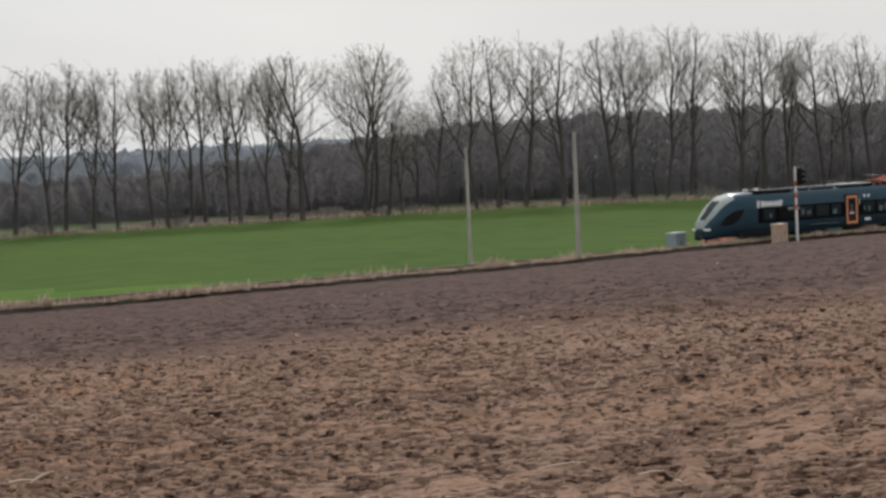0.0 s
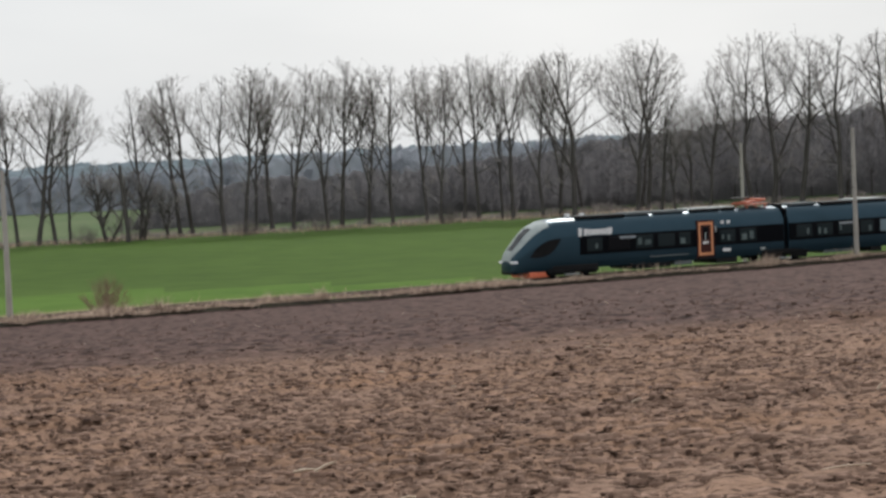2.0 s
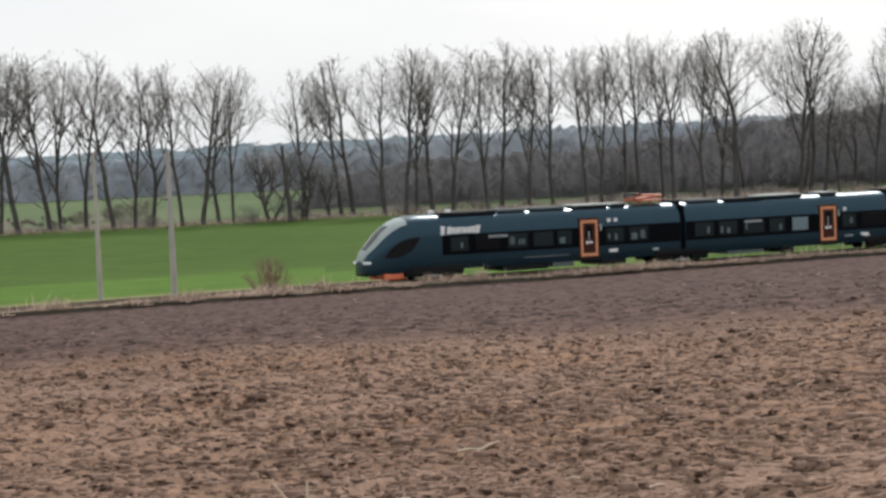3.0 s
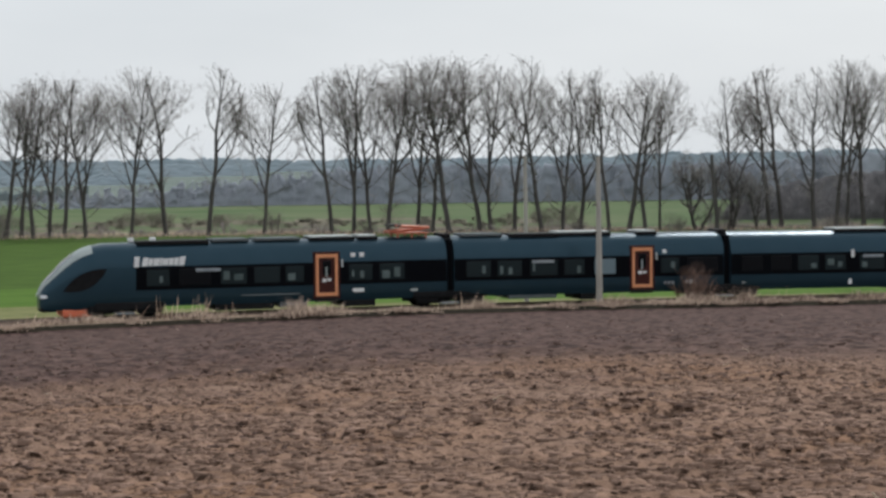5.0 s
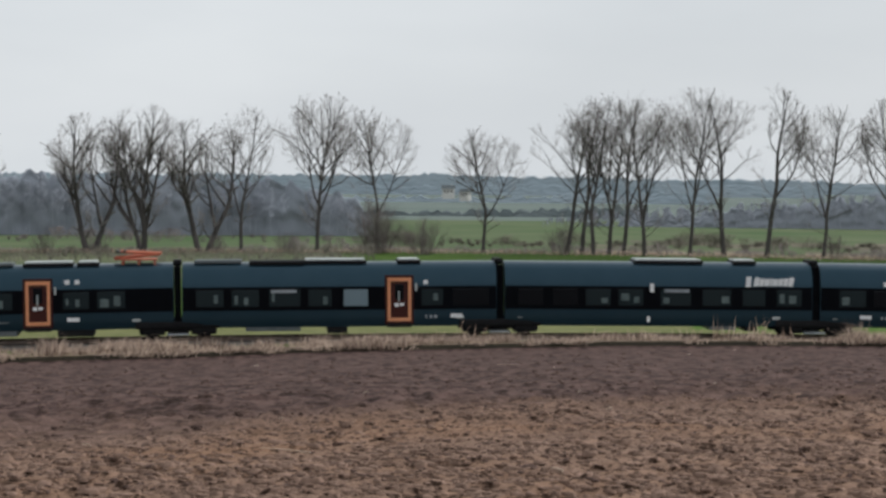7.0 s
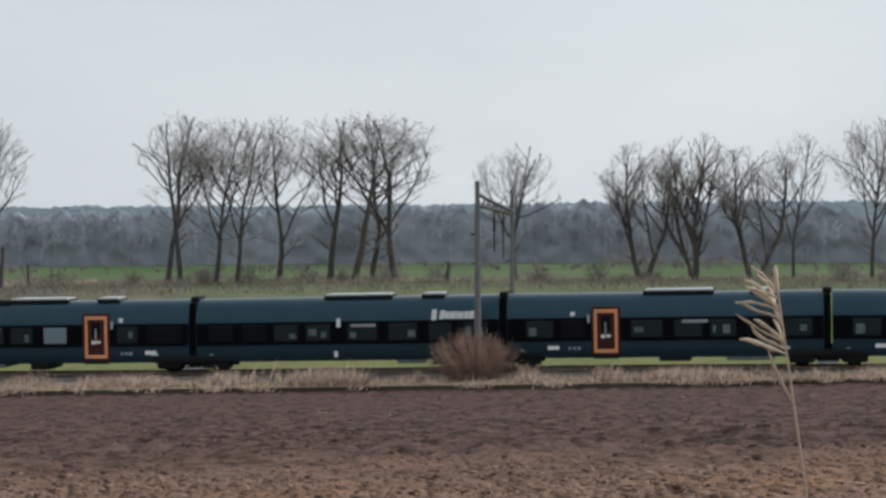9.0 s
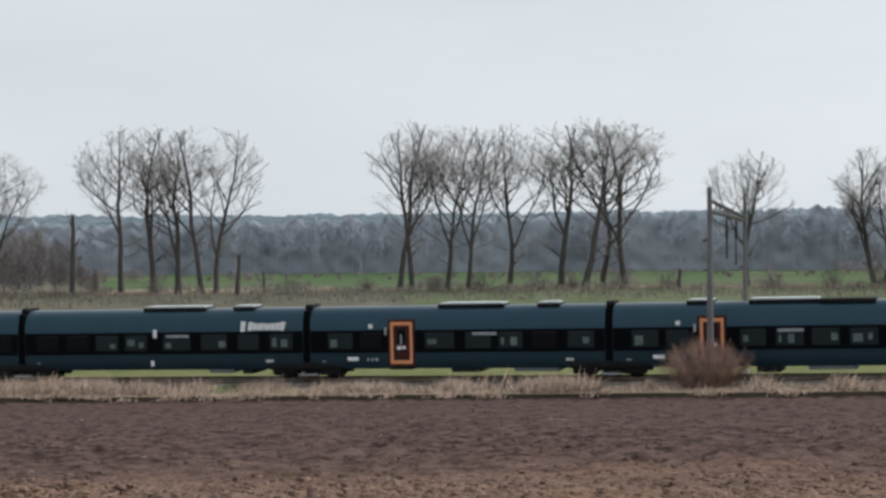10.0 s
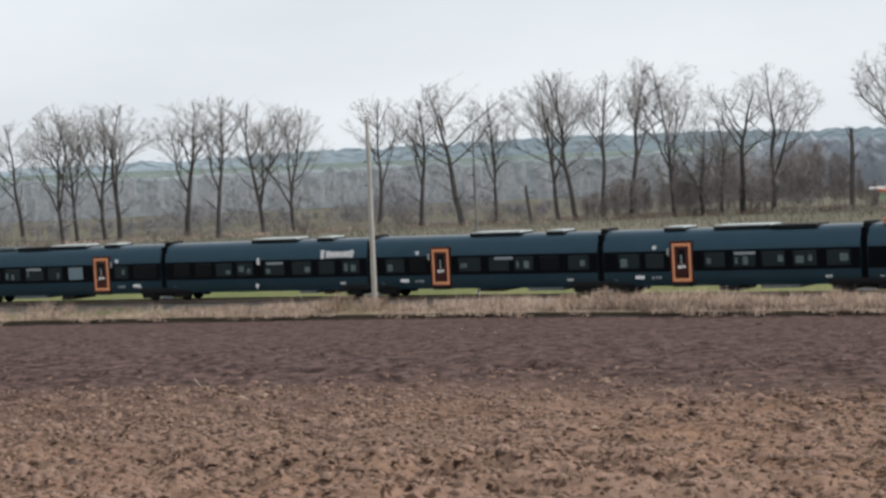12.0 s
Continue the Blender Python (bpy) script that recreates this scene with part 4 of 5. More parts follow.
def side_half(x, z):
    """Half the body's width at x behind the nose and z above the rails."""
    top, low = float(np.interp(x, NOSE_X, NOSE_TOP)), float(np.interp(x, NOSE_X, NOSE_LOW))
    zz = 0.42 + (z - low) * 3.43 / (top - low)
    return nose_half(x) * float(np.interp(zz, [p[1] for p in OUTLINE], [p[0] for p in OUTLINE]))


def wheelset_frame():
    bm = bmesh.new()
    for side in (-1, 1):
        box(bm, -1.95, 1.95, side * 1.08 - 0.09, side * 1.08 + 0.09, 0.36, 0.80, 0.03)
        for x in (-1.3, 1.3):
            box(bm, x - 0.22, x + 0.22, side * 1.16 - 0.09, side * 1.16 + 0.09, 0.26, 0.62, 0.03)
            rod(bm, (x - 0.45, side * 1.12, 0.3), (x - 0.45, side * 1.12, 0.72), 0.09, sides=8)
            rod(bm, (x + 0.45, side * 1.12, 0.3), (x + 0.45, side * 1.12, 0.72), 0.09, sides=8)
        for x in (-1.3, 1.3):
            box(bm, x - 0.66, x + 0.66, side * 1.22 - 0.1, side * 1.22 + 0.1, 0.20, 0.92, 0.16)
        box(bm, -0.35, 0.35, side * 1.1 - 0.12, side * 1.1 + 0.12, 0.68, 1.0, 0.05)
    box(bm, -0.3, 0.3, -1.1, 1.1, 0.5, 0.8)
    return bm


def wheel_bm():
    bm = bmesh.new()
    rod(bm, (0, -0.07, 0), (0, 0.07, 0), 0.42, 0.42, 20)
    rod(bm, (0, 0.07, 0), (0, 0.10, 0), 0.45, 0.45, 20)
    rod(bm, (0, -0.13, 0), (0, -0.07, 0), 0.13, 0.13, 10)
    return bm


def add_bogie(car, x):
    bogie = part("bogie", wheelset_frame(), UNDER, car, "black bogie with coil springs")
    bogie.location = (x, 0, 0)
    part("sand_pipe", block(-0.55, 0.55, -1.3, 1.3, 0.16, 0.26, 0.03), MARKING, bogie, "pale grey bar between the wheels")
    data = mesh_of(wheel_bm(), "wheel", UNDER)
    for wx in (-1.3, 1.3):
        for side in (-1, 1):
            w = new("wheel", data)
            w.parent, w.location = bogie, (wx, side * 0.75, 0.42)
            if side > 0:
                w.rotation_euler = (0, 0, math.pi)


def add_door(car, x, flip=1):
    """Orange-framed door, x0 to x0 + 1.2 metres, through the body's width so that both sides have one."""
    w = 1.22
    door = part("door", block(x + 0.08, x + w - 0.08, -1.432, 1.432, 0.86, 2.92, 0.02), DOOR_RED, car, "dark sliding door in an orange frame")
    for side in (-1, 1):
        y0, y1 = sorted((side * 1.40, side * 1.455))
        bm = block(x, x + 0.16, y0, y1, 0.80, 3.04, 0.03)
        box(bm, x + w - 0.16, x + w, y0, y1, 0.80, 3.04, 0.03)
        box(bm, x + 0.16, x + w - 0.16, y0, y1, 2.85, 3.04, 0.015)
        box(bm, x + 0.16, x + w - 0.16, y0, y1, 0.80, 0.99, 0.015)
        part("door_frame", bm, ORANGE, door, "orange door frame")
        for k in range(2):
            part("sticker", block(x + 0.36 + k * 0.27, x + 0.58 + k * 0.27, *sorted((side * 1.40, side * 1.442)), 1.56 + 0.04 * k, 1.74), WHITE, door, "white sticker")
        part("door_handle", block(x + 0.55, x + 0.63, *sorted((side * 1.40, side * 1.444)), 1.80, 2.36, 0.01), HOOD, door, "pale upright grab handle")
    part("door_surround", block(x - 0.13, x + w + 0.13, -1.426, 1.426, 0.66, 3.17, 0.02), DOOR_RED, door, "dark red-black surround")
    part("door_pane", block(x + 0.36, x + w - 0.36, -1.437, 1.437, 1.9, 2.72, 0.03), PANE, door)
    part("door_lamp", block(x + (w + 0.2 if flip > 0 else -0.32), x + (w + 0.3 if flip > 0 else -0.22), -1.43, 1.43, 2.35, 2.75), ROOF_BOX, car)
    part("step", block(x - 0.02, x + w + 0.02, -1.45, 1.45, 0.5, 0.70, 0.02), UNDER, door)


PANE_RND = random.Random(4)


def add_panes(car, spans, z0=1.60, z1=2.46):
    for a, b, kind in spans:
        mat = PALE_PANE if kind else PANE_RND.choice((PANE, PATCHED_PANE, PATCHED_PANE, PATCHED_PANE))
        pane = part("window_pane", block(a, b, -1.431, 1.431, z0, z1, 0.03), mat, car, "pale frosted pane" if kind else "")
        # pale patches on the glass: reflections and light through it, put into colour
        if mat is PATCHED_PANE:
            at = a + 0.1
            while at < b - 0.3:
                w = PANE_RND.uniform(0.22, 0.60)
                if PANE_RND.random() < 0.6:
                    low = z0 + PANE_RND.uniform(0.03, 0.22)
                    part("light_patch", block(at, min(at + w, b - 0.06), -1.435, 1.435, low, low + PANE_RND.uniform(0.34, 0.60), 0.06), GLASS_LIGHT, pane, "painted grey-green patch of light on the glass")
                at += w + PANE_RND.uniform(0.1, 0.3)


def slanted(x0, x1, y0, y1, z0, z1, lean=0.22):
    bm = block(x0, x1, y0, y1, z0, z1, 0.012)
    for v in bm.verts:
        v.co.x += lean * (v.co.z - z0)
    return bm


def logo(car, x, length):
    """Slanted white shapes in place of a name: one upright mark and a row of leaning bars."""
    for side in (-1, 1):
        y0, y1 = sorted((side * 1.28, side * 1.422))
        part("logo_mark", slanted(x, x + 0.26, y0, y1, 2.60, 3.14, 0.1), WHITE, car, "white upright logo mark")
        widths = (0.24, 0.2, 0.26, 0.09, 0.24, 0.22, 0.2, 0.24)
        at = x + 0.40
        scale = (length - 0.50) / (sum(widths) + 0.028 * len(widths))
        for k, w in enumerate(widths):
            rise = (0.06, 0.0, 0.0, 0.02, -0.02, 0.0, 0.02, 0.07)[k]
            part("logo_bar", slanted(at, at + w * scale, y0, y1, 2.66 - 0.3 * rise, 3.03 + rise), WHITE, car, "white leaning logo bar")
            at += (w + 0.028) * scale


def marks(car, xs):
    for x, w, h, z in xs:
        if h == 0.12:
            for k in range(3):
                part("marking", block(x + 0.22 * k, x + 0.22 * k + 0.1 + 0.03 * k, -1.436, 1.436, z - 0.02, z + 0.14), MARKING, car, "small pale symbol")
            continue
        part("marking", block(x, x + w, -1.436, 1.436, z, z + h), WHITE if h > 0.19 else MARKING, car, "small pale marking")


def roof_boxes(car, spans):
    for x0, x1, kind in spans:
        if kind == 0:
            unit = part("roof_unit", block(x0, x1, -0.85, 0.85, 3.74, 3.91, 0.03), UNDER, car, "dark air-conditioning unit")
            part("unit_lid", block(x0 + 0.08, x1 - 0.08, -0.80, 0.80, 3.905, 4.00, 0.03), ROOF_BOX, unit, "light grey lid")
        elif kind == 1:
            part("roof_duct", block(x0, x1, -0.95, 0.95, 3.70, 3.92, 0.04), UNDER, car, "dark roof equipment")
        else:
            bm = block(x0, x1, -0.8, 0.8, 3.80, 3.96, 0.04)
            part("roof_cover", bm, ROOF, car, "grey roof cover")


def skirt_gear(car, spans):
    for x0, x1, z0, light in spans:
        part("underfloor_case", block(x0, x1, -1.27, 1.27, z0, 0.66, 0.03), ROOF if light else UNDER, car)


def pantograph(car, x, way, raised):
    """A single-arm pantograph over x; way: towards the gangway. Raised, its head reaches the contact wire's height."""
    base = part("pantograph", block(x - 0.95, x + 0.95, -0.75, 0.75, 4.00, 4.07, 0.02), PANTO, car, "red-orange pantograph frame on the roof")
    foot, knee, head = ((0.7, 4.1), (-1.25, 5.05), (1.35, 5.72)) if raised else ((-1.2, 4.1), (1.1, 4.32), (-0.9, 4.44))
    bm = bmesh.new()
    for side in (-1, 1):
        rod(bm, (x + foot[0] * way, side * 0.35, foot[1]), (x + knee[0] * way, side * 0.22, knee[1]), 0.09)
        rod(bm, (x + knee[0] * way, side * 0.22, knee[1]), (x + head[0] * way, side * 0.5, head[1]), 0.07)
    rod(bm, (x + knee[0] * way, -0.3, knee[1]), (x + knee[0] * way, 0.3, knee[1]), 0.06)
    rod(bm, (x + foot[0] * way, -0.5, foot[1]), (x + foot[0] * way, 0.5, foot[1]), 0.07)
    part("pantograph_arm", bm, PANTO, base, "jointed red-orange arm")
    bm = bmesh.new()
    for step in (-0.2, 0.2):
        rod(bm, (x + head[0] * way + step, -0.8, head[1] + 0.05), (x + head[0] * way + step, 0.8, head[1] + 0.05), 0.05)
    box(bm, *sorted((x + head[0] * way - 0.24, x + head[0] * way + 0.24)), -0.55, 0.55, head[1] - 0.06, head[1] + 0.02, 0.01)
    part("contact_strip", bm, ROOF_BOX if raised else DARK_STEEL, base, "grey contact strips")
    for px in (-0.8, 0.0, 0.8):
        for py in (-0.6, 0.6):
            part("insulator", rod(bmesh.new(), (x + px, py, 3.7), (x + px, py, 4.01), 0.07, 0.05, 8), PANTO, base)


def end_car(label, sign):
    """A driving car; sign 1: its nose at low x, -1: mirrored."""
    car = thing("train_car", label, "train car", group="cars of the train")
    h = END_LEN / 2
    flip = Matrix.Diagonal((sign, 1, 1, 1))

    def fx(a, b):
        lo, hi = sorted((sign * (a - h), sign * (b - h)))
        return lo, hi

    rings = [ring(x - h, hw, top, low) for x, top, hw, low in zip(NOSE_X, NOSE_TOP, NOSE_HALF, NOSE_LOW)] + [ring(h - 0.2, 1.41, 3.85)]
    bm = loft(rings)
    bmesh.ops.transform(bm, matrix=flip, verts=bm.verts)
    bmesh.ops.recalc_face_normals(bm, faces=bm.faces[:])
    part("body", bm, PAINT, car, "dark blue-grey body with a rounded nose", smooth=True)
    shell = [[p + Vector((-0.012, 0, 0.012)) for p in r] for r in rings]
    # wide pale band: trim and the sky's reflection in the glass, put into colour
    bm = loft(shell, lambda i, j: 7 <= j <= 12 and i <= 6)
    bmesh.ops.transform(bm, matrix=flip, verts=bm.verts)
    part("hood", bm, HOOD, car, "pale grey hood with the windscreen's sky reflection painted in", smooth=True)
    bm = loft(shell, lambda i, j: 9 <= j <= 10 and 2 <= i <= 4)
    bmesh.ops.transform(bm, matrix=flip @ Matrix.Translation((-0.01, 0, 0.01)), verts=bm.verts)
    part("windscreen", bm, PANE, car, "dark windscreen glass")
    # the pointed side window of the cab
    for side in (-1, 1):
        bm = bmesh.new()
        rim = []
        for k in range(24):
            f = k / 12 if k <= 12 else (24 - k) / 12
            bow = (0.36 if k <= 12 else -0.44) * math.sin(math.pi * f) ** 0.8
            rim.append((1.74 + 2.22 * f - 0.447 * bow, 1.44 + 1.11 * f + 0.894 * bow))
        front = [bm.verts.new((sign * (x - h), side * (side_half(x, z) + 0.06), z)) for x, z in rim]
        backs = [bm.verts.new((v.co.x, v.co.y - side * 0.12, v.co.z)) for v in front]
        centre = bm.verts.new(sum((v.co for v in front), Vector()) / 24 + Vector((0, side * 0.03, 0)))
        for k in range(24):
            bm.faces.new((front[k], front[(k + 1) % 24], centre))
        for k in range(24):
            bm.faces.new((front[k], front[(k + 1) % 24], backs[(k + 1) % 24], backs[k]))
        bmesh.ops.recalc_face_normals(bm, faces=bm.faces[:])
        part("cab_window", bm, UNDER, car, "black pointed cab side window")
    part("window_band", block(*fx(5.45, END_LEN - 0.22), -1.422, 1.422, 1.40, 2.60, 0.01), BLACK, car, "black window band")
    add_panes(car, [(*fx(a, b), k) for a, b, k in ((6.0, 7.2, 0), (7.7, 9.4, 0), (9.9, 11.3, 0), (11.7, 13.1, 0), (13.4, 14.4, 0), (16.9, 18.2, 0), (18.6, 20.0, 0))])
    lo, hi = fx(15.05, 16.27)
    add_door(car, lo, sign)
    lo, hi = fx(5.35, 8.1)
    logo(car, lo, 2.75)
    marks(car, [(fx(17.1, 17.7)[0], 0.62, 0.2, 0.98), (fx(17.0, 17.3)[0], 0.24, 0.22, 2.86), (fx(17.5, 17.8)[0], 0.24, 0.22, 2.86), (fx(8.6, 10.4)[0], 1.3, 0.16, 2.30)])
    part("belt_line", block(*fx(11.0, 14.2), -1.416, 1.416, 0.94, 1.02), ROOF, car, "thin grey line")
    roof_boxes(car, [(*fx(5.6, 9.4), 1), (*fx(9.6, 11.6), 2), (*fx(11.9, 14.4), 2), (*fx(14.9, 17.4), 0), (*fx(17.6, 18.7), 0)])
    for x in (5.3, 6.45):
        part("antenna", block(*fx(x, x + 0.3), -0.15, 0.15, 3.84, 4.08, 0.05), WHITE, car, "white antenna pod")
    pantograph(car, sign * ((20.7 if sign > 0 else 20.9) - h), sign, sign < 0)
    skirt_gear(car, [(*fx(5.3, 5.9), 0.3, 0), (*fx(9.6, 12.8), 0.22, 0), (*fx(13.1, 14.6), 0.28, 1), (*fx(16.6, 18.4), 0.2, 0)])
    part("snow_plough", block(*fx(1.7, 3.2), -1.16, 1.16, 0.10, 0.50, 0.10), PLOUGH, car, "red-orange plough under the nose")
    part("bumper", block(*fx(0.66, 1.5), -0.72, 0.72, 0.36, 0.78, 0.12), UNDER, car, "black coupler cover")
    for side in (-1, 1):
        part("headlight", block(*fx(0.62, 1.10), *sorted((side * 0.40, side * 0.90)), 1.08, 1.26, 0.05), LAMP_GLASS, car, "white headlight")
    part("bogie_cutout", block(*fx(3.3, 6.9), -1.405, 1.405, 0.34, 0.84, 0.12), UNDER, car, "black opening over the bogie")
    add_bogie(car, sign * (4.9 - h))
    return car


def mid_car(label, spec):
    car = thing("train_car", label, "train car", group="cars of the train")
    h = MID_LEN / 2
    part("body", loft([ring(-h + 0.2, 1.41, 3.85), ring(h - 0.2, 1.41, 3.85)]), PAINT, car, "dark blue-grey body", smooth=True)
    part("window_band", block(-h + 0.22, h - 0.22, -1.422, 1.422, 1.40, 2.60, 0.01), BLACK, car, "black window band")
    add_panes(car, [(a - h, b - h, k) for a, b, k in spec["panes"]])
    if "door" in spec:
        add_door(car, spec["door"] - h, spec.get("lamp", 1))
    if "logo" in spec:
        logo(car, spec["logo"] - h, 2.6)
    marks(car, [(x - h, w, t, z) for x, w, t, z in spec["marks"]])
    roof_boxes(car, [(a - h, b - h, k) for a, b, k in spec["roof"]])
    skirt_gear(car, [(a - h, b - h, z, k) for a, b, z, k in spec["gear"]])
    return car


def add_joint(car, x):
    """The bellows and the shared bogie at the car's rear end."""
    bm = bmesh.new()
    for k in range(4):
        box(bm, x - 0.16 + k * 0.08, x - 0.08 + k * 0.08, -1.30 - 0.03 * (k % 2), 1.30 + 0.03 * (k % 2), 0.75, 3.66, 0.02)
    part("gangway_bellows", bm, BLACK, car, "black folded bellows")
    part("roof_cable", block(x - 0.22, x + 0.22, -0.8, 0.8, 3.7, 3.99, 0.08), UNDER, car, "dark roof cable duct")
    part("bogie_cutout", block(x - 2.15, x + 2.15, -1.415, 1.415, 0.50, 0.90, 0.12), UNDER, car, "black opening over the bogie")
    for side in (-1, 1):
        for at in (-2.3, 0.9):
            part("step_box", block(x + at, x + at + 0.42, *sorted((side * 1.36, side * 1.425)), 0.92, 1.06, 0.02), ROOF_BOX, car, "pale box over the bogie")
    add_bogie(car, x)


def build_train():
    cars = [end_car("dark driving car with orange-framed door and red plough", 1)]
    cars.append(mid_car("dark middle car with an orange-framed door and pale pane", dict(
        panes=[(0.9, 2.3, 0), (2.7, 4.1, 0), (4.6, 6.2, 0), (6.6, 7.8, 0), (8.4, 9.65, 1), (12.4, 13.5, 0), (14.0, 15.9, 0)], door=10.65,
        marks=[(13.9, 0.6, 0.2, 0.98), (12.6, 0.5, 0.12, 0.98), (4.7, 1.3, 0.16, 2.3), (12.5, 0.22, 0.22, 2.7)],
        roof=[(3.6, 6.4, 1), (6.4, 9.6, 0), (11.2, 12.4, 0), (0.8, 3.2, 2)], gear=[(7.6, 8.6, 0.2, 0), (3.4, 6.2, 0.34, 1)])))
    cars.append(mid_car("dark middle car without a door, with a white logo", dict(
        panes=[(0.9, 2.2, 0), (2.7, 4.0, 0), (4.4, 5.7, 0), (6.1, 7.4, 0), (8.3, 9.9, 0), (10.5, 12.0, 0), (12.6, 13.8, 0), (14.4, 15.7, 0)], logo=12.75,
        marks=[(7.75, 0.2, 0.45, 2.3), (8.5, 1.3, 0.16, 2.3), (7.6, 0.18, 0.3, 0.75)],
        roof=[(7.0, 10.6, 0), (12.2, 13.4, 0)], gear=[(10.9, 12.3, 0.36, 1), (12.8, 13.4, 0.3, 0)])))
    cars.append(mid_car("dark middle car with an orange-framed door by the gangway", dict(
        panes=[(1.2, 2.6, 0), (3.0, 4.2, 0), (6.6, 8.2, 0), (8.8, 10.2, 0), (10.6, 11.9, 0), (12.4, 13.7, 0), (14.3, 15.7, 0)], door=4.70, lamp=-1,
        marks=[(2.3, 0.6, 0.2, 0.98), (3.4, 0.5, 0.12, 0.98), (9.2, 1.3, 0.16, 2.3), (3.5, 0.22, 0.22, 2.7)],
        roof=[(7.2, 10.8, 0), (12.6, 13.8, 0)], gear=[(8.0, 9.6, 0.34, 0), (11.4, 13.8, 0.36, 1)])))
    cars.append(mid_car("dark middle car with an orange-framed door by the gangway", dict(
        panes=[(1.2, 2.6, 0), (3.0, 4.2, 0), (6.8, 8.1, 0), (8.6, 10.0, 0), (10.4, 11.8, 0), (12.3, 13.7, 0), (14.3, 15.7, 0)], door=4.75, lamp=-1,
        marks=[(2.3, 0.6, 0.2, 0.98), (3.4, 0.5, 0.12, 0.98), (8.7, 1.3, 0.16, 2.3), (3.5, 0.22, 0.22, 2.7)],
        roof=[(4.0, 5.4, 0), (7.2, 10.8, 0), (10.8, 13.6, 1)], gear=[(7.6, 8.8, 0.22, 0), (10.2, 12.6, 0.36, 1)])))
    cars.append(end_car("dark rear driving car with orange-framed door", -1))
    add_joint(cars[0], END_LEN / 2)
    for c in cars[1:5]:
        add_joint(c, MID_LEN / 2)
    return cars


CARS = build_train()
CAR_MID = [END_LEN / 2] + [END_LEN + MID_LEN * (k + 0.5) for k in range(4)] + [END_LEN * 1.5 + MID_LEN * 4]


# the train does not run quite evenly
NUDGE_T = [0, 0.5, 1, 1.5, 2, 2.5, 3, 3.5, 3.7, 5.3, 5.5, 6, 6.5, 6.7, 8.3, 8.5, 9, 9.5, 10, 10.5, 11, 12]
NUDGE_S = [-0.25, -0.09, 0.5, 0.35, 0.11, -0.16, -0.31, 0.24, 0.14, -0.15, -0.24, 0.19, 0.23, 0.16, -0.1, 0.45, 0.25, 0.11, -0.1, -0.28, 0.15, 0]


def nose_s(t):
    return 123.84 - 20.685 * t - 0.2126 * t * t / 2 + float(np.interp(t, NUDGE_T, NUDGE_S))


def car_pose(t, k):
    half = (END_LEN if k in (0, 5) else MID_LEN) / 2 - 1.5
    s = nose_s(t) + CAR_MID[k]
    a, b = on_line(s - half), on_line(s + half)
    d = b - a
    return pose(*((a + b) / 2), 0, -math.degrees(math.atan2(d.z, math.hypot(d.x, d.y))), math.degrees(math.atan2(d.y, d.x)))


# ---- masts ----
def mast(s, off, top, radius, label, mat=CONCRETE):
    p = on_line(s, off)
    az, r = math.degrees(math.atan2(p.x, p.y)), math.hypot(p.x, p.y)
    z = float(ground_z(az, r)) - 0.3
    m = thing("overhead_line_mast", label, "mast", pose(p.x, p.y, z, 0, 0, line_turn(s)), group="masts along the line")
    part("pole", rod(bmesh.new(), (0, 0, 0), (0, 0, top - z), radius, radius * 0.62, 12), mat, m)
    part("footing", rod(bmesh.new(), (0, 0, -0.2), (0, 0, 0.5), radius * 1.6, radius * 1.4, 10), CONCRETE, m)
    for up in (2.6, 4.1):
        part("insulator", rod(bmesh.new(), (0, 0, top - z - up), (-0.35, 0, top - z - up - 0.1), 0.06, 0.04), DARK_STEEL, m)
    return m


PALE = "pale concrete overhead line mast in the dry verge grass"
DARK = "dark overhead line mast on the field side of the track"
mast(109.5, -3.2, 8.5, 0.19, PALE)
mast(48.3, -3.2, 8.2, 0.19, PALE)
mast(-16.2, -3.2, 9.45, 0.19, "dark grey overhead line mast rising from a bush", DARK_MAST)
mast(-82.7, -3.2, 10.2, 0.19, PALE)
mast(109.5, 9.6, 7.75, 0.17, "grey overhead line mast on the field side of the track")
mast(48.3, 8.8, 8.3, 0.17, "grey overhead line mast on the field side of the track")
mast(-16.2, 12.2, 9.2, 0.17, DARK, DARK_MAST)
mast(-82.7, 10.2, 8.9, 0.10, DARK, DARK_MAST)

# ---- dry grass of the verge ----
def tufts(name, label, spots, mat, seed, blade=0.034, lean=0.5):
    """Clumps of thin blades. spots: x, y, z, height, number, spread."""
    rnd = np.random.RandomState(seed)
    vs, n = [], 0
    for x, y, z, tall, count, wide in spots:
        px, py = x + rnd.normal(0, wide, count), y + rnd.normal(0, wide, count)
        h = tall * rnd.uniform(0.45, 1.0, count)
        a = rnd.uniform(0, 2 * math.pi, count)
        lx, ly = rnd.normal(0.12, lean, count) * h, rnd.normal(0, lean, count) * h
        w = blade * rnd.uniform(0.6, 1.4, count)
        v = np.zeros((count, 4, 3))
        for k in range(3):
            q = a + 2 * math.pi * k / 3
            v[:, k] = np.stack([px + w * np.cos(q), py + w * np.sin(q), np.full(count, z - 0.05)], -1)
        v[:, 3] = np.stack([px + lx, py + ly, z + h], -1)
        vs.append(v)
    v = np.concatenate(vs)
    b = np.arange(len(v))[:, None] * 4
    faces = np.concatenate([b + np.array([[0, 1, 3]]), b + np.array([[1, 2, 3]]), b + np.array([[2, 0, 3]])])
    return tagged(new(name, fast_mesh(name, v.reshape(-1, 3), faces, mat)), label, "grass", kind="stuff")


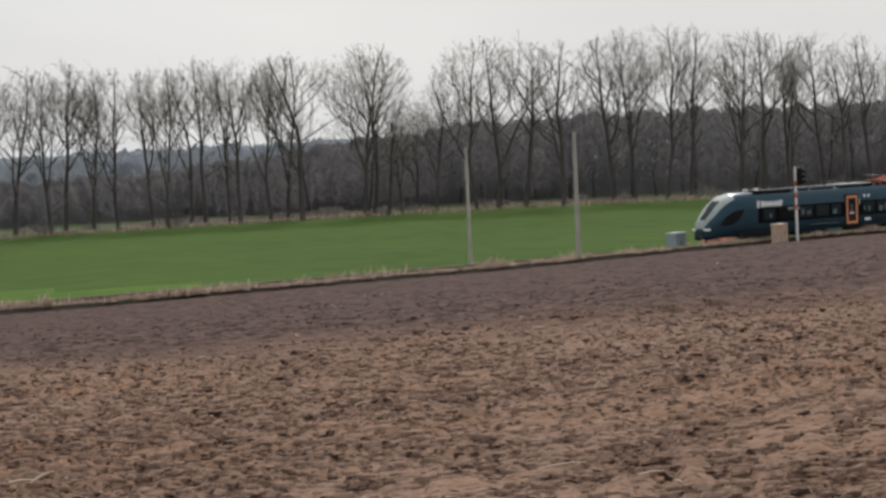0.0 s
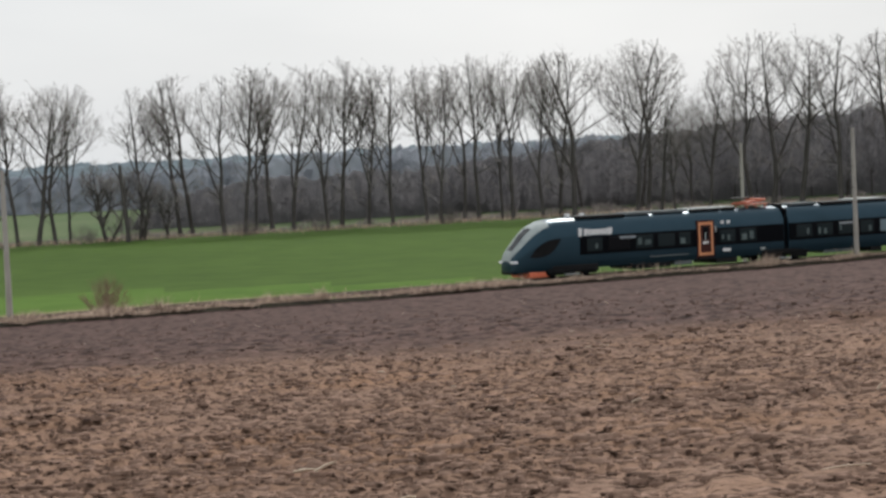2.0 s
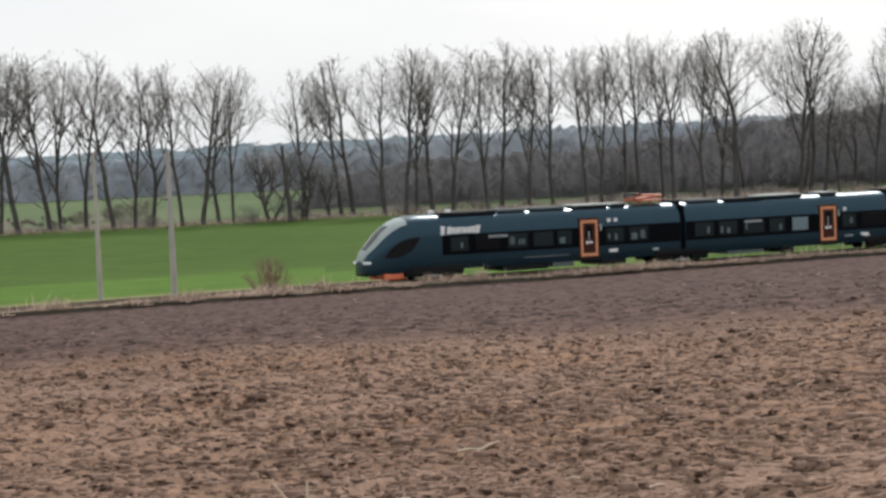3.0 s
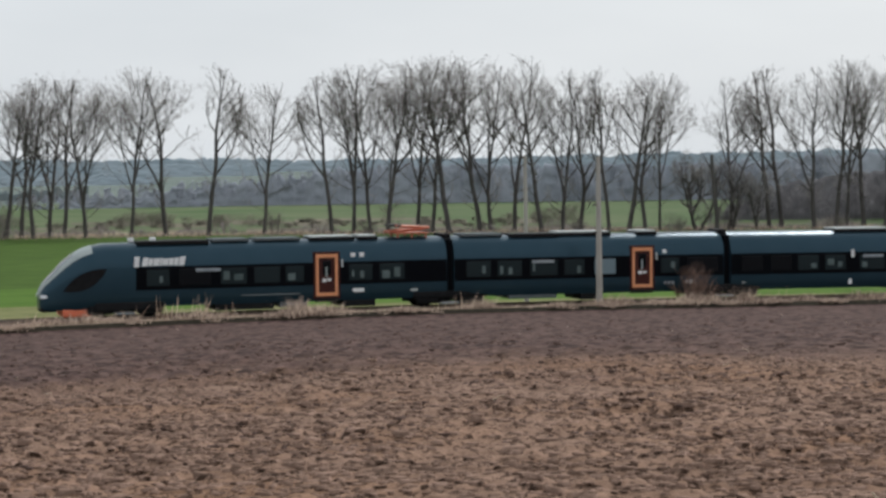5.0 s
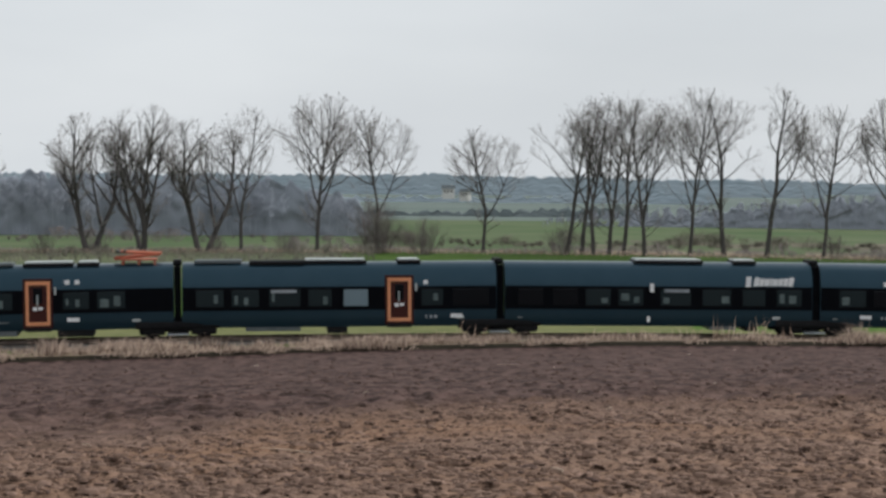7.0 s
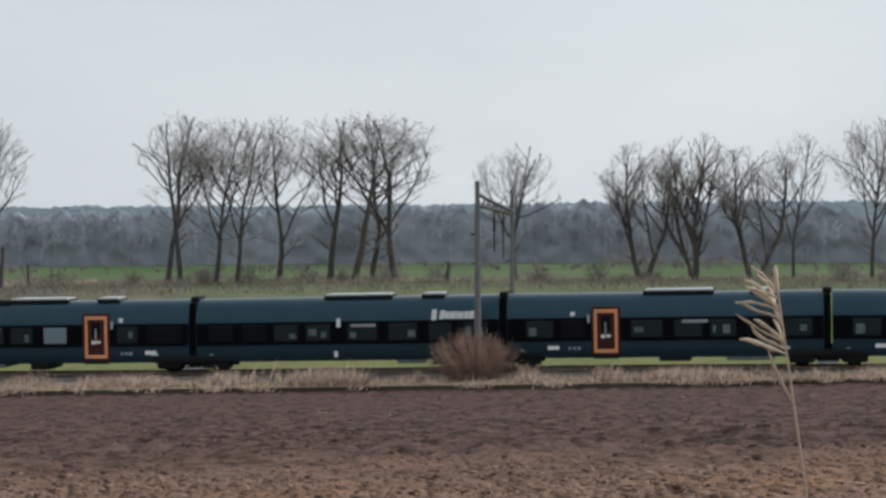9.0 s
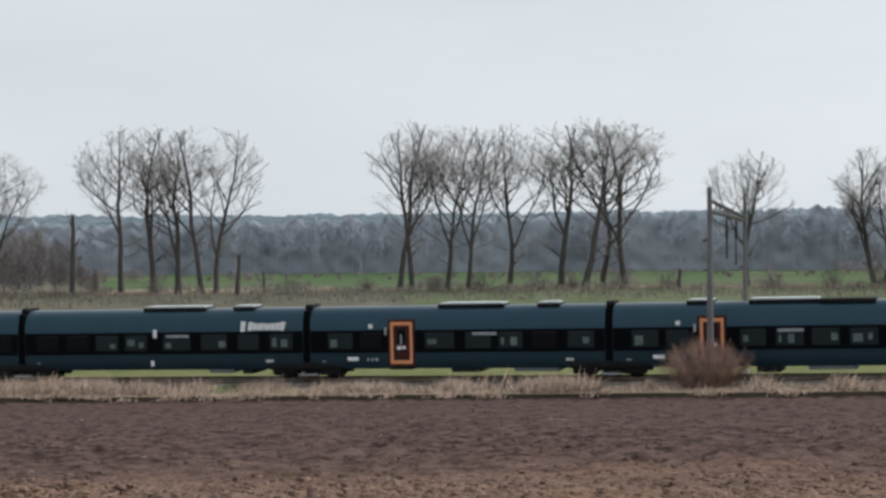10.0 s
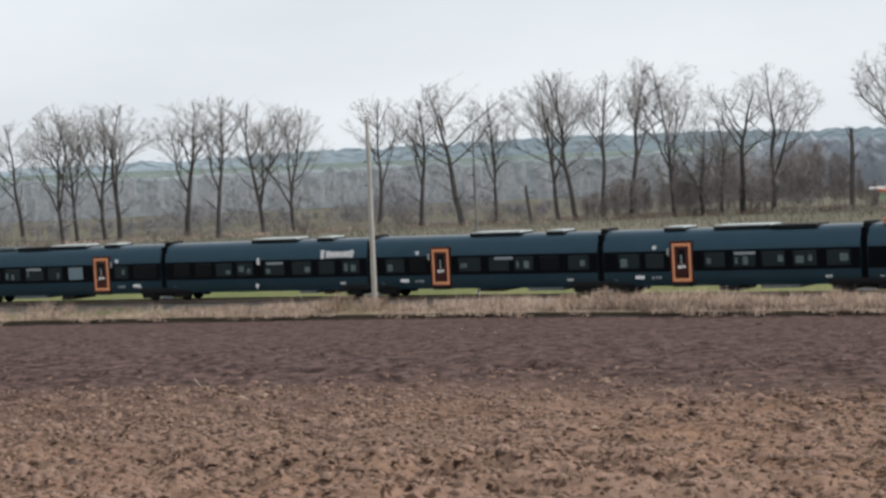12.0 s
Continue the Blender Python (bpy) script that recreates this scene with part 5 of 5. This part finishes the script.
def verge_spots(seed, count, f0, f1, tall, blades, wide, az0=-75, az1=48, need=0.0):
    rnd = random.Random(seed)
    spots = []
    while len(spots) < count:
        az = rnd.uniform(az0, az1)
        re, rt = float(edge_r(az)), float(line_r(az)) - 2.6
        r = re + (rt - re) * rnd.uniform(f0, f1)
        patch = float(value_noise(np.array(az * 1.3), np.array(r * 0.2), seed))
        if patch < need:
            continue
        x, y = polar(az, r)
        spots.append((x, y, float(ground_z(az, r)), tall * rnd.uniform(0.4, 1.1) * (0.35 + 2.2 * patch ** 3), blades, wide))
    return spots


def clump_spots(seed, az, wide, tall, count):
    rnd = random.Random(seed)
    spots = []
    for _ in range(count):
        a = az + rnd.gauss(0, wide / 2)
        re, rt = float(edge_r(a)), float(line_r(a)) - 2.6
        r = re + (rt - re) * rnd.uniform(0.15, 0.7)
        spots.append((*polar(a, r), float(ground_z(a, r)), tall * rnd.uniform(0.6, 1.1), 22, 0.22))
    return spots


CLUMPS = [(71, -49.0, 2.6, 1.15, 170), (72, -44.8, 1.8, 1.05, 80), (73, -30.4, 1.2, 1.0, 50), (74, -20.0, 1.6, 0.75, 50), (75, -12.5, 2.0, 0.65, 60),
          (76, -6.0, 1.6, 0.6, 40), (77, -54.5, 2.4, 0.95, 90), (78, -60.5, 2.0, 0.75, 40), (79, 17.6, 0.8, 0.6, 14), (80, 23.5, 1.6, 0.55, 24), (81, -35.5, 2.0, 0.7, 40)]
spots = verge_spots(61, 3600, 0.12, 0.95, 0.5, 16, 0.24)
spots += [(x, y, z, tall * 0.6, n, wide) for x, y, z, tall, n, wide in verge_spots(66, 1300, -0.05, 0.10, 0.5, 14, 0.22, need=0.42)]
spots += verge_spots(64, 700, 0.55, 1.0, 0.5, 16, 0.24, 4, 40)
for row in CLUMPS:
    spots += clump_spots(*row)
tufts("dry_verge_grass", "tufts of dry straw-coloured grass along the field edge", spots, DRY, 61)
heads = []
for row in CLUMPS:
    heads += [(x, y, z, tall * 1.25, 4, 0.3) for x, y, z, tall, _, _ in clump_spots(row[0] + 100, row[1], row[2], row[3], row[4] // 2)]
heads += [(x, y, z, tall * 1.5, 3, 0.3) for x, y, z, tall, _, _ in verge_spots(63, 500, 0.2, 0.8, 0.5, 3, 0.3, need=0.45)]
tufts("seeding_verge_grass", "taller pinkish seed heads standing out of the dry verge", heads, SEED_HEAD, 63, 0.042, 0.34)
tufts("green_verge_grass", "short green grass along the track", verge_spots(62, 1600, 0.35, 1.0, 0.2, 16, 0.3), GREEN_GRASS, 62)


# ---- bushes ----
def bush(az, r, tall, wide, mat, seed, label, stems=60, branch=7):
    x, y = polar(az, r)
    b = thing("bush", label, "bush", pose(x, y, float(ground_z(az, r)) - 0.05))
    rnd = random.Random(seed)
    wood, fine = ([], []), ([], [])
    for _ in range(stems):
        a, q = rnd.uniform(0, 6.3), rnd.random() ** 0.6
        d = Vector((math.cos(a) * wide / 2 * q, math.sin(a) * wide / 2 * q, tall * (1.05 - 0.5 * q * q) * rnd.uniform(0.75, 1.0)))
        foot = Vector((math.cos(a) * 0.2 * wide * q, math.sin(a) * 0.2 * wide * q, 0))
        pts = limb(rnd, foot, d - foot, (d - foot).length, 0.08, 4, 0.0)
        tube(*wood, pts, [0.022, 0.018, 0.014, 0.010, 0.005], 3)
        for _ in range(branch):
            at = rnd.randrange(1, 4)
            e = (pts[at + 1] - pts[at]).normalized() + Vector((rnd.gauss(0, 0.5), rnd.gauss(0, 0.5), rnd.gauss(0.1, 0.3)))
            tube(*fine, limb(rnd, pts[at], e, tall * rnd.uniform(0.15, 0.35), 0.15, 2, 0.02), [0.010, 0.007, 0.003], 3)
    for name, part_of in (("branch_mass", wood), ("twig_haze", fine)):
        ob = new(name, fast_mesh(name, [tuple(v) for v in part_of[0]], part_of[1], mat))
        ob.parent = b


bush(-26.12, 99.6, 2.75, 4.9, RED_TWIG, 1, "dense reddish-brown bare bush at the mast's foot", 200, 10)
bush(12.35, 111.5, 2.7, 2.9, RED_TWIG, 2, "sparse brown bare bush in the verge", 45, 8)
for k, (az, tall, wide) in enumerate([(-52.6, 1.2, 2.6), (-51.5, 1.5, 3.0), (-50.2, 1.3, 3.2), (-48.6, 1.2, 2.4), (-58.3, 1.2, 3.0), (-59.4, 1.4, 3.2), (-44.9, 1.1, 2.4), (-30.5, 1.0, 2.0)]):
    bush(az, float(edge_r(az)) + 2.2, tall, wide, SEED_HEAD, 60 + k, "dry brown weeds standing in the verge", 60, 6)
bush(-11.6, 236, 5.0, 6.0, BRUSH, 3, "dark bare shrub beside a tree", 60, 9)
bush(-13.0, 240, 7.5, 7.5, BRUSH, 4, "dark bare shrub beside a tree", 120, 10)
for k, (az, tall, wide) in enumerate([(9.0, 2.2, 3.4), (11.8, 2.6, 4.2), (13.0, 5.5, 6.5), (16.5, 2.4, 3.6), (18.6, 2.6, 4.0), (22.3, 2.4, 3.6), (2.9, 2.2, 3.2), (4.6, 2.0, 3.0), (-33.9, 2.4, 3.6),
                                      (-36.0, 2.2, 3.4), (-31.0, 2.4, 3.4), (-7.6, 4.2, 5.0), (0.2, 3.6, 4.0), (-28.6, 2.6, 3.6), (-57.3, 3.4, 5.0), (-21.0, 2.0, 3.2), (-42.0, 2.8, 4.0), (-38.2, 2.4, 3.8), (-32.6, 2.8, 3.6), (-30.0, 2.2, 3.0), (-27.2, 2.6, 4.0),
                                      (-24.2, 2.2, 3.4), (-22.5, 2.8, 3.8), (-17.6, 2.4, 3.4), (-15.6, 3.0, 4.2), (-49.0, 2.6, 3.6), (-54.6, 2.8, 4.0), (-60.2, 2.6, 3.6)]):
    bush(az, 241, tall, wide, BRUSH, 20 + k, "low dark bare shrub at the foot of the trees", 36, 8)


def dead_trunk(az, r, top, radius):
    x, y = polar(az, r)
    z = float(ground_z(az, r)) - 0.2
    t = thing("dead_trunk", "dark broken trunk with a few bare stubs", "trunk", pose(x, y, z))
    wood = ([], [])
    rnd = random.Random(int(abs(az) * 10))
    tall = EYE + r * math.tan(radians(top)) - z
    pts = limb(rnd, Vector((0, 0, 0)), Vector((0.03, 0, 1)), tall, 0.05, 5, 0.02)
    tube(*wood, pts, [radius * (1.2 - 0.1 * i) for i in range(6)], 7)
    tube(*wood, limb(rnd, pts[3], Vector((0.6, 0.2, 0.8)), tall * 0.16, 0.1, 2), [radius * 0.5, radius * 0.4, radius * 0.15], 4)
    tube(*wood, limb(rnd, pts[4], Vector((-0.55, 0.1, 0.9)), tall * 0.30, 0.1, 3), [radius * 0.45, radius * 0.35, radius * 0.2, radius * 0.05], 4)
    ob = new("stem", fast_mesh("stem", [tuple(v) for v in wood[0]], wood[1], BARK))
    ob.parent = t


for az, top, radius in [(-39.7, -1.0, 0.26), (13.05, 0.1, 0.26), (-53.6, -1.1, 0.22), (-44.4, 0.15, 0.3), (-26.9, -1.5, 0.22), (-38.9, -1.5, 0.16)]:
    dead_trunk(az, 238, top, radius)


# ---- line-side equipment ----
def crossbeam(s):
    """The portal beam between the two masts, with hanging insulators."""
    a, b = on_line(s, -3.2), on_line(s, 12.2)
    a.z, b.z = 8.25, 7.75
    mid = (a + b) / 2
    beam = thing("portal_beam", "dark steel portal beam with hanging insulators between two masts", "beam", Matrix.Translation(mid))
    part("lower_chord", rod(bmesh.new(), a - mid, b - mid, 0.10), DARK_STEEL, beam)
    up = Vector((0, 0, 0.55))
    part("upper_chord", rod(bmesh.new(), a - mid + up, b - mid + up * 0.3, 0.10), DARK_STEEL, beam)
    n = 8
    for k in range(n):
        p = (a - mid).lerp(b - mid, k / n)
        q = (a - mid).lerp(b - mid, (k + 0.5) / n) + up * (1 - 0.7 * (k + 0.5) / n)
        part("brace", rod(bmesh.new(), p, q, 0.045), DARK_STEEL, beam)
    for f, drop in ((0.45, 2.3), (0.72, 2.6)):
        p = (a - mid).lerp(b - mid, f)
        bm = rod(bmesh.new(), p, p - Vector((0, 0, drop)), 0.05)
        for k in range(6):
            q = p - Vector((0, 0, 0.5 + 0.12 * k))
            rod(bm, q, q - Vector((0, 0, 0.06)), 0.13, 0.08, 8)
        part("hanging_insulator", bm, DARK_STEEL, beam)


crossbeam(-16.2)


def signal_mast(az, r):
    x, y = polar(az, r)
    z = float(ground_z(az, r))
    m = thing("railway_signal", "white signal mast with a dark lamp head by the track", "signal", pose(x, y, z - 0.2, 0, 0, 60))
    part("mast", rod(bmesh.new(), (0, 0, 0), (0, 0, 5.9), 0.10, 0.09, 10), WHITE, m, "white and grey striped mast")
    for k in range(3):
        part("stripe", rod(bmesh.new(), (0, 0, 2.6 + k * 0.9), (0, 0, 3.0 + k * 0.9), 0.106, 0.106, 10), PANTO, m, "red stripe")
    head = part("lamp_head", block(-0.32, 0.12, -0.5, -0.12, 4.5, 5.8, 0.08), UNDER, m, "dark lamp head")
    for k in range(3):
        part("hood", rod(bmesh.new(), (-0.1, -0.5, 4.75 + 0.38 * k), (-0.1, -0.72, 4.78 + 0.38 * k), 0.13, 0.14, 10), UNDER, head)
    part("ladder", rod(bmesh.new(), (0.2, 0.1, 0), (0.2, 0.1, 4.6), 0.03), DARK_STEEL, m)


signal_mast(40.25, 153.0)


def cabinet(az, r, w, d, h, mat, name, label, turn):
    x, y = polar(az, r)
    c = thing(name, label, "cabinet", pose(x, y, float(ground_z(az, r)) - 0.05, 0, 0, turn))
    part("plinth", block(-w / 2 - 0.04, w / 2 + 0.04, -d / 2 - 0.04, d / 2 + 0.04, -0.3, 0.15, 0.02), CONCRETE, c)
    part("case", block(-w / 2, w / 2, -d / 2, d / 2, 0.15, h - 0.12, 0.03), mat, c)
    part("lid", block(-w / 2 - 0.06, w / 2 + 0.06, -d / 2 - 0.06, d / 2 + 0.06, h - 0.12, h, 0.04), ROOF_BOX if mat is CABINET else mat, c)
    for k in (0, 1):
        part("cabinet_door", block(-w / 2 + 0.06 + k * w / 2, -0.04 + k * w / 2, -d / 2 - 0.025, -d / 2, 0.25, h - 0.2, 0.01), mat, c)
    part("handle", block(-0.1, -0.06, -d / 2 - 0.06, -d / 2, h * 0.45, h * 0.6), DARK_STEEL, c)


cabinet(36.8, 157.0, 1.5, 0.9, 1.75, CABINET, "relay_cabinet", "blue-grey metal relay cabinet in the dry grass", 20)
cabinet(39.75, 152.5, 1.4, 0.8, 1.5, BEIGE, "equipment_box", "pale beige equipment box beside the signal", 30)


# ---- far houses ----
def house(az, r, w, h, turn, label, roof=TILE_RED, lift=0.0):
    x, y = polar(az, r)
    b = thing("house", label, "house", pose(x, y, float(ground_z(az, r)) + lift, 0, 0, turn))
    part("wall", block(-w / 2, w / 2, -w * 0.32, w * 0.32, -2, h), PLASTER, b)
    bm = bmesh.new()
    e = 0.5
    pts = [(-w / 2 - e, -w * 0.32 - e, h), (w / 2 + e, -w * 0.32 - e, h), (w / 2 + e, w * 0.32 + e, h), (-w / 2 - e, w * 0.32 + e, h), (-w / 2 - e, 0, h + w * 0.3), (w / 2 + e, 0, h + w * 0.3)]
    vs = [bm.verts.new(p) for p in pts]
    for f in ((0, 1, 5, 4), (2, 3, 4, 5), (1, 2, 5), (3, 0, 4), (3, 2, 1, 0)):
        bm.faces.new([vs[i] for i in f])
    rf = part("roof", bm, roof, b)
    part("chimney", block(w * 0.2, w * 0.2 + 0.7, -0.35, 0.35, h + w * 0.15, h + w * 0.36), PLASTER, rf)
    for k in range(3):
        part("window", block(-w * 0.36 + k * w * 0.28, -w * 0.36 + k * w * 0.28 + 0.14 * w, -w * 0.32 - 0.05, -w * 0.32, 0.35 * h, 0.75 * h), PANE, b)


house(-10.9, 960, 6, 3, 10, "white far farmhouse with a grey roof", ROOF, 4.0)
house(-10.4, 970, 5, 2.5, -20, "white far farmhouse with a grey roof", ROOF, 3.0)


# ---- dry plants close by ----
def reed(x, y, tall):
    """A dry grass stalk with a drooping one-sided panicle, as tall as given."""
    z = float(ground_z(math.degrees(math.atan2(x, y)), math.hypot(x, y)))
    r = thing("dry_reed", "dry straw-coloured grass stalk with a drooping panicle", "reed", pose(x, y, z))
    rnd = random.Random(8)
    stalk = ([], [])
    drops = (tall, 1.2, 0.8, 0.4, 0.2, 0.12, 0.09, 0.06, 0.045, 0.03, 0.015, 0.007, 0.0)
    pts = [Vector((0.15 * min(d, 0.08) + 0.05 * max(d - 0.08, 0), 0, tall - d)) for d in drops]
    tube(*stalk, pts, [0.00062 - 0.00003 * k for k in range(13)], 5)
    ob = new("stalk", fast_mesh("stalk", [tuple(v) for v in stalk[0]], stalk[1], DRY))
    ob.parent = r
    leaf = ([], [])
    knot = Vector((0.0055, 0, tall - 0.036))
    tube(*leaf, [knot, knot + Vector((-0.003, 0, 0.005)), knot + Vector((-0.006, 0.001, 0.010)), knot + Vector((-0.008, 0.001, 0.0155))], [0.0004, 0.0005, 0.0007, 0.0002], 4)
    ob = new("leaf", fast_mesh("leaf", [tuple(v) for v in leaf[0]], leaf[1], DRY))
    ob.parent = r
    plume = ([], [])
    for k in range(17):
        drop = (0.007, 0.011, 0.015, 0.019, 0.022)[k % 5] + rnd.uniform(-0.001, 0.001)
        steep = rnd.uniform(0.45, 1.7)
        way = Vector((-1.0, rnd.gauss(0, 0.3), steep))
        twig = limb(rnd, Vector((0.15 * drop, 0, tall - drop)), way, rnd.uniform(0.008, 0.017), 0.15, 6, -0.05)
        fat = rnd.uniform(0.0004, 0.0008)
        tube(*plume, twig, [fat * s for s in (0.35, 0.5, 0.95, 0.7, 1.0, 0.75, 0.25)], 5)
    ob = new("panicle", fast_mesh("panicle", [tuple(v) for v in plume[0]], plume[1], STRAW))
    ob.parent = r
    return r


REED_X, REED_Y = -0.396, 0.963
REED = reed(REED_X, REED_Y, 1.723)


def dry_plant(x, y, tall):
    """A withered stalk with forked tips and a blade."""
    z = float(ground_z(math.degrees(math.atan2(x, y)), math.hypot(x, y)))
    r = thing("dry_plant", "withered pale stalk with forked tips", "plant", pose(x, y, z))
    rnd = random.Random(3)
    top = Vector((0, 0, tall))
    shoots = [("stalk", [Vector((0.02, 0, 0)), Vector((0.012, 0, tall * 0.6)), top - Vector((-0.004, 0, 0.05)), top - Vector((0, 0, 0.022))], 0.0018),
              ("tip", [top - Vector((0, 0, 0.03)), top - Vector((0.004, 0, 0.014)), top - Vector((0.016, 0, -0.002))], 0.0013),
              ("tip", [top - Vector((0, 0, 0.03)), top - Vector((-0.005, 0, 0.014)), top + Vector((0.006, 0, 0.001))], 0.0014),
              ("tip", [top - Vector((-0.002, 0, 0.05)), top - Vector((0.004, 0.003, 0.035)), top - Vector((0.008, 0.004, 0.022))], 0.0012),
              ("blade", [top - Vector((-0.004, 0, 0.07)), top - Vector((0.012, 0, 0.038)), top - Vector((0.022, 0, 0.022))], 0.0022)]
    for name, pts, radius in shoots:
        lists = ([], [])
        tube(*lists, pts, [radius * (1 - 0.2 * k) for k in range(len(pts))], 5)
        ob = new(name, fast_mesh(name, [tuple(v) for v in lists[0]], lists[1], STRAW))
        ob.parent = r


dry_plant(0.407, 1.603, 1.553)


def straw_bits():
    """Pale stalks and scraps left on the ploughed soil."""
    rnd = random.Random(17)
    lists = ([], [])
    for k in range(110):
        az, r = rnd.uniform(-70, 46), 13 + 75 * rnd.random() ** 1.6
        x, y = polar(az, r)
        size = rnd.choice((0.06, 0.08, 0.1, 0.12, 0.2)) if k % 14 else rnd.uniform(0.4, 0.8)
        a, up = rnd.uniform(-0.5, 0.5) + (math.pi if rnd.random() < 0.5 else 0), abs(rnd.gauss(0, 0.35))
        if k % 14 == 0:
            up = 0.04
        p = Vector((x, y, float(ground_z(az, r)) + 0.06))
        d = Vector((math.cos(a), math.sin(a) * 0.6, up)).normalized() * size
        w = rnd.uniform(0.006, 0.012)
        tube(*lists, [p, p + d * 0.5 + Vector((0, 0, 0.01)), p + d], [w, w, w * 0.6], 4)
    ob = new("straw_scraps", fast_mesh("straw_scraps", [tuple(v) for v in lists[0]], lists[1], STRAW))
    tagged(ob, "pale straw scraps lying on the ploughed soil", "straw", kind="stuff")


straw_bits()


# ---- what moves ----
STEPS = sorted([k * 0.5 for k in range(25)] + [3.7, 5.3, 6.7, 8.3])


SWAY = [(0.0, 0.0), (4.0, 0.2), (7.0, -0.2), (8.3, -0.23), (8.5, 0.4), (8.7, -0.05), (8.9, 0.26), (9.0, 0.22), (9.1, -0.17), (9.3, -0.22), (10.5, 0.2), (12.0, 0.0)]


def motions():
    for k, car in enumerate(CARS):
        walk(car, [(t, car_pose(t, k)) for t in STEPS])
    # the reed sways a little in the wind about its foot
    home = REED.matrix_basis.copy()
    walk(REED, [(t, home @ pose(0, 0, 0, 0, sway, 0)) for t, sway in SWAY])


motions()
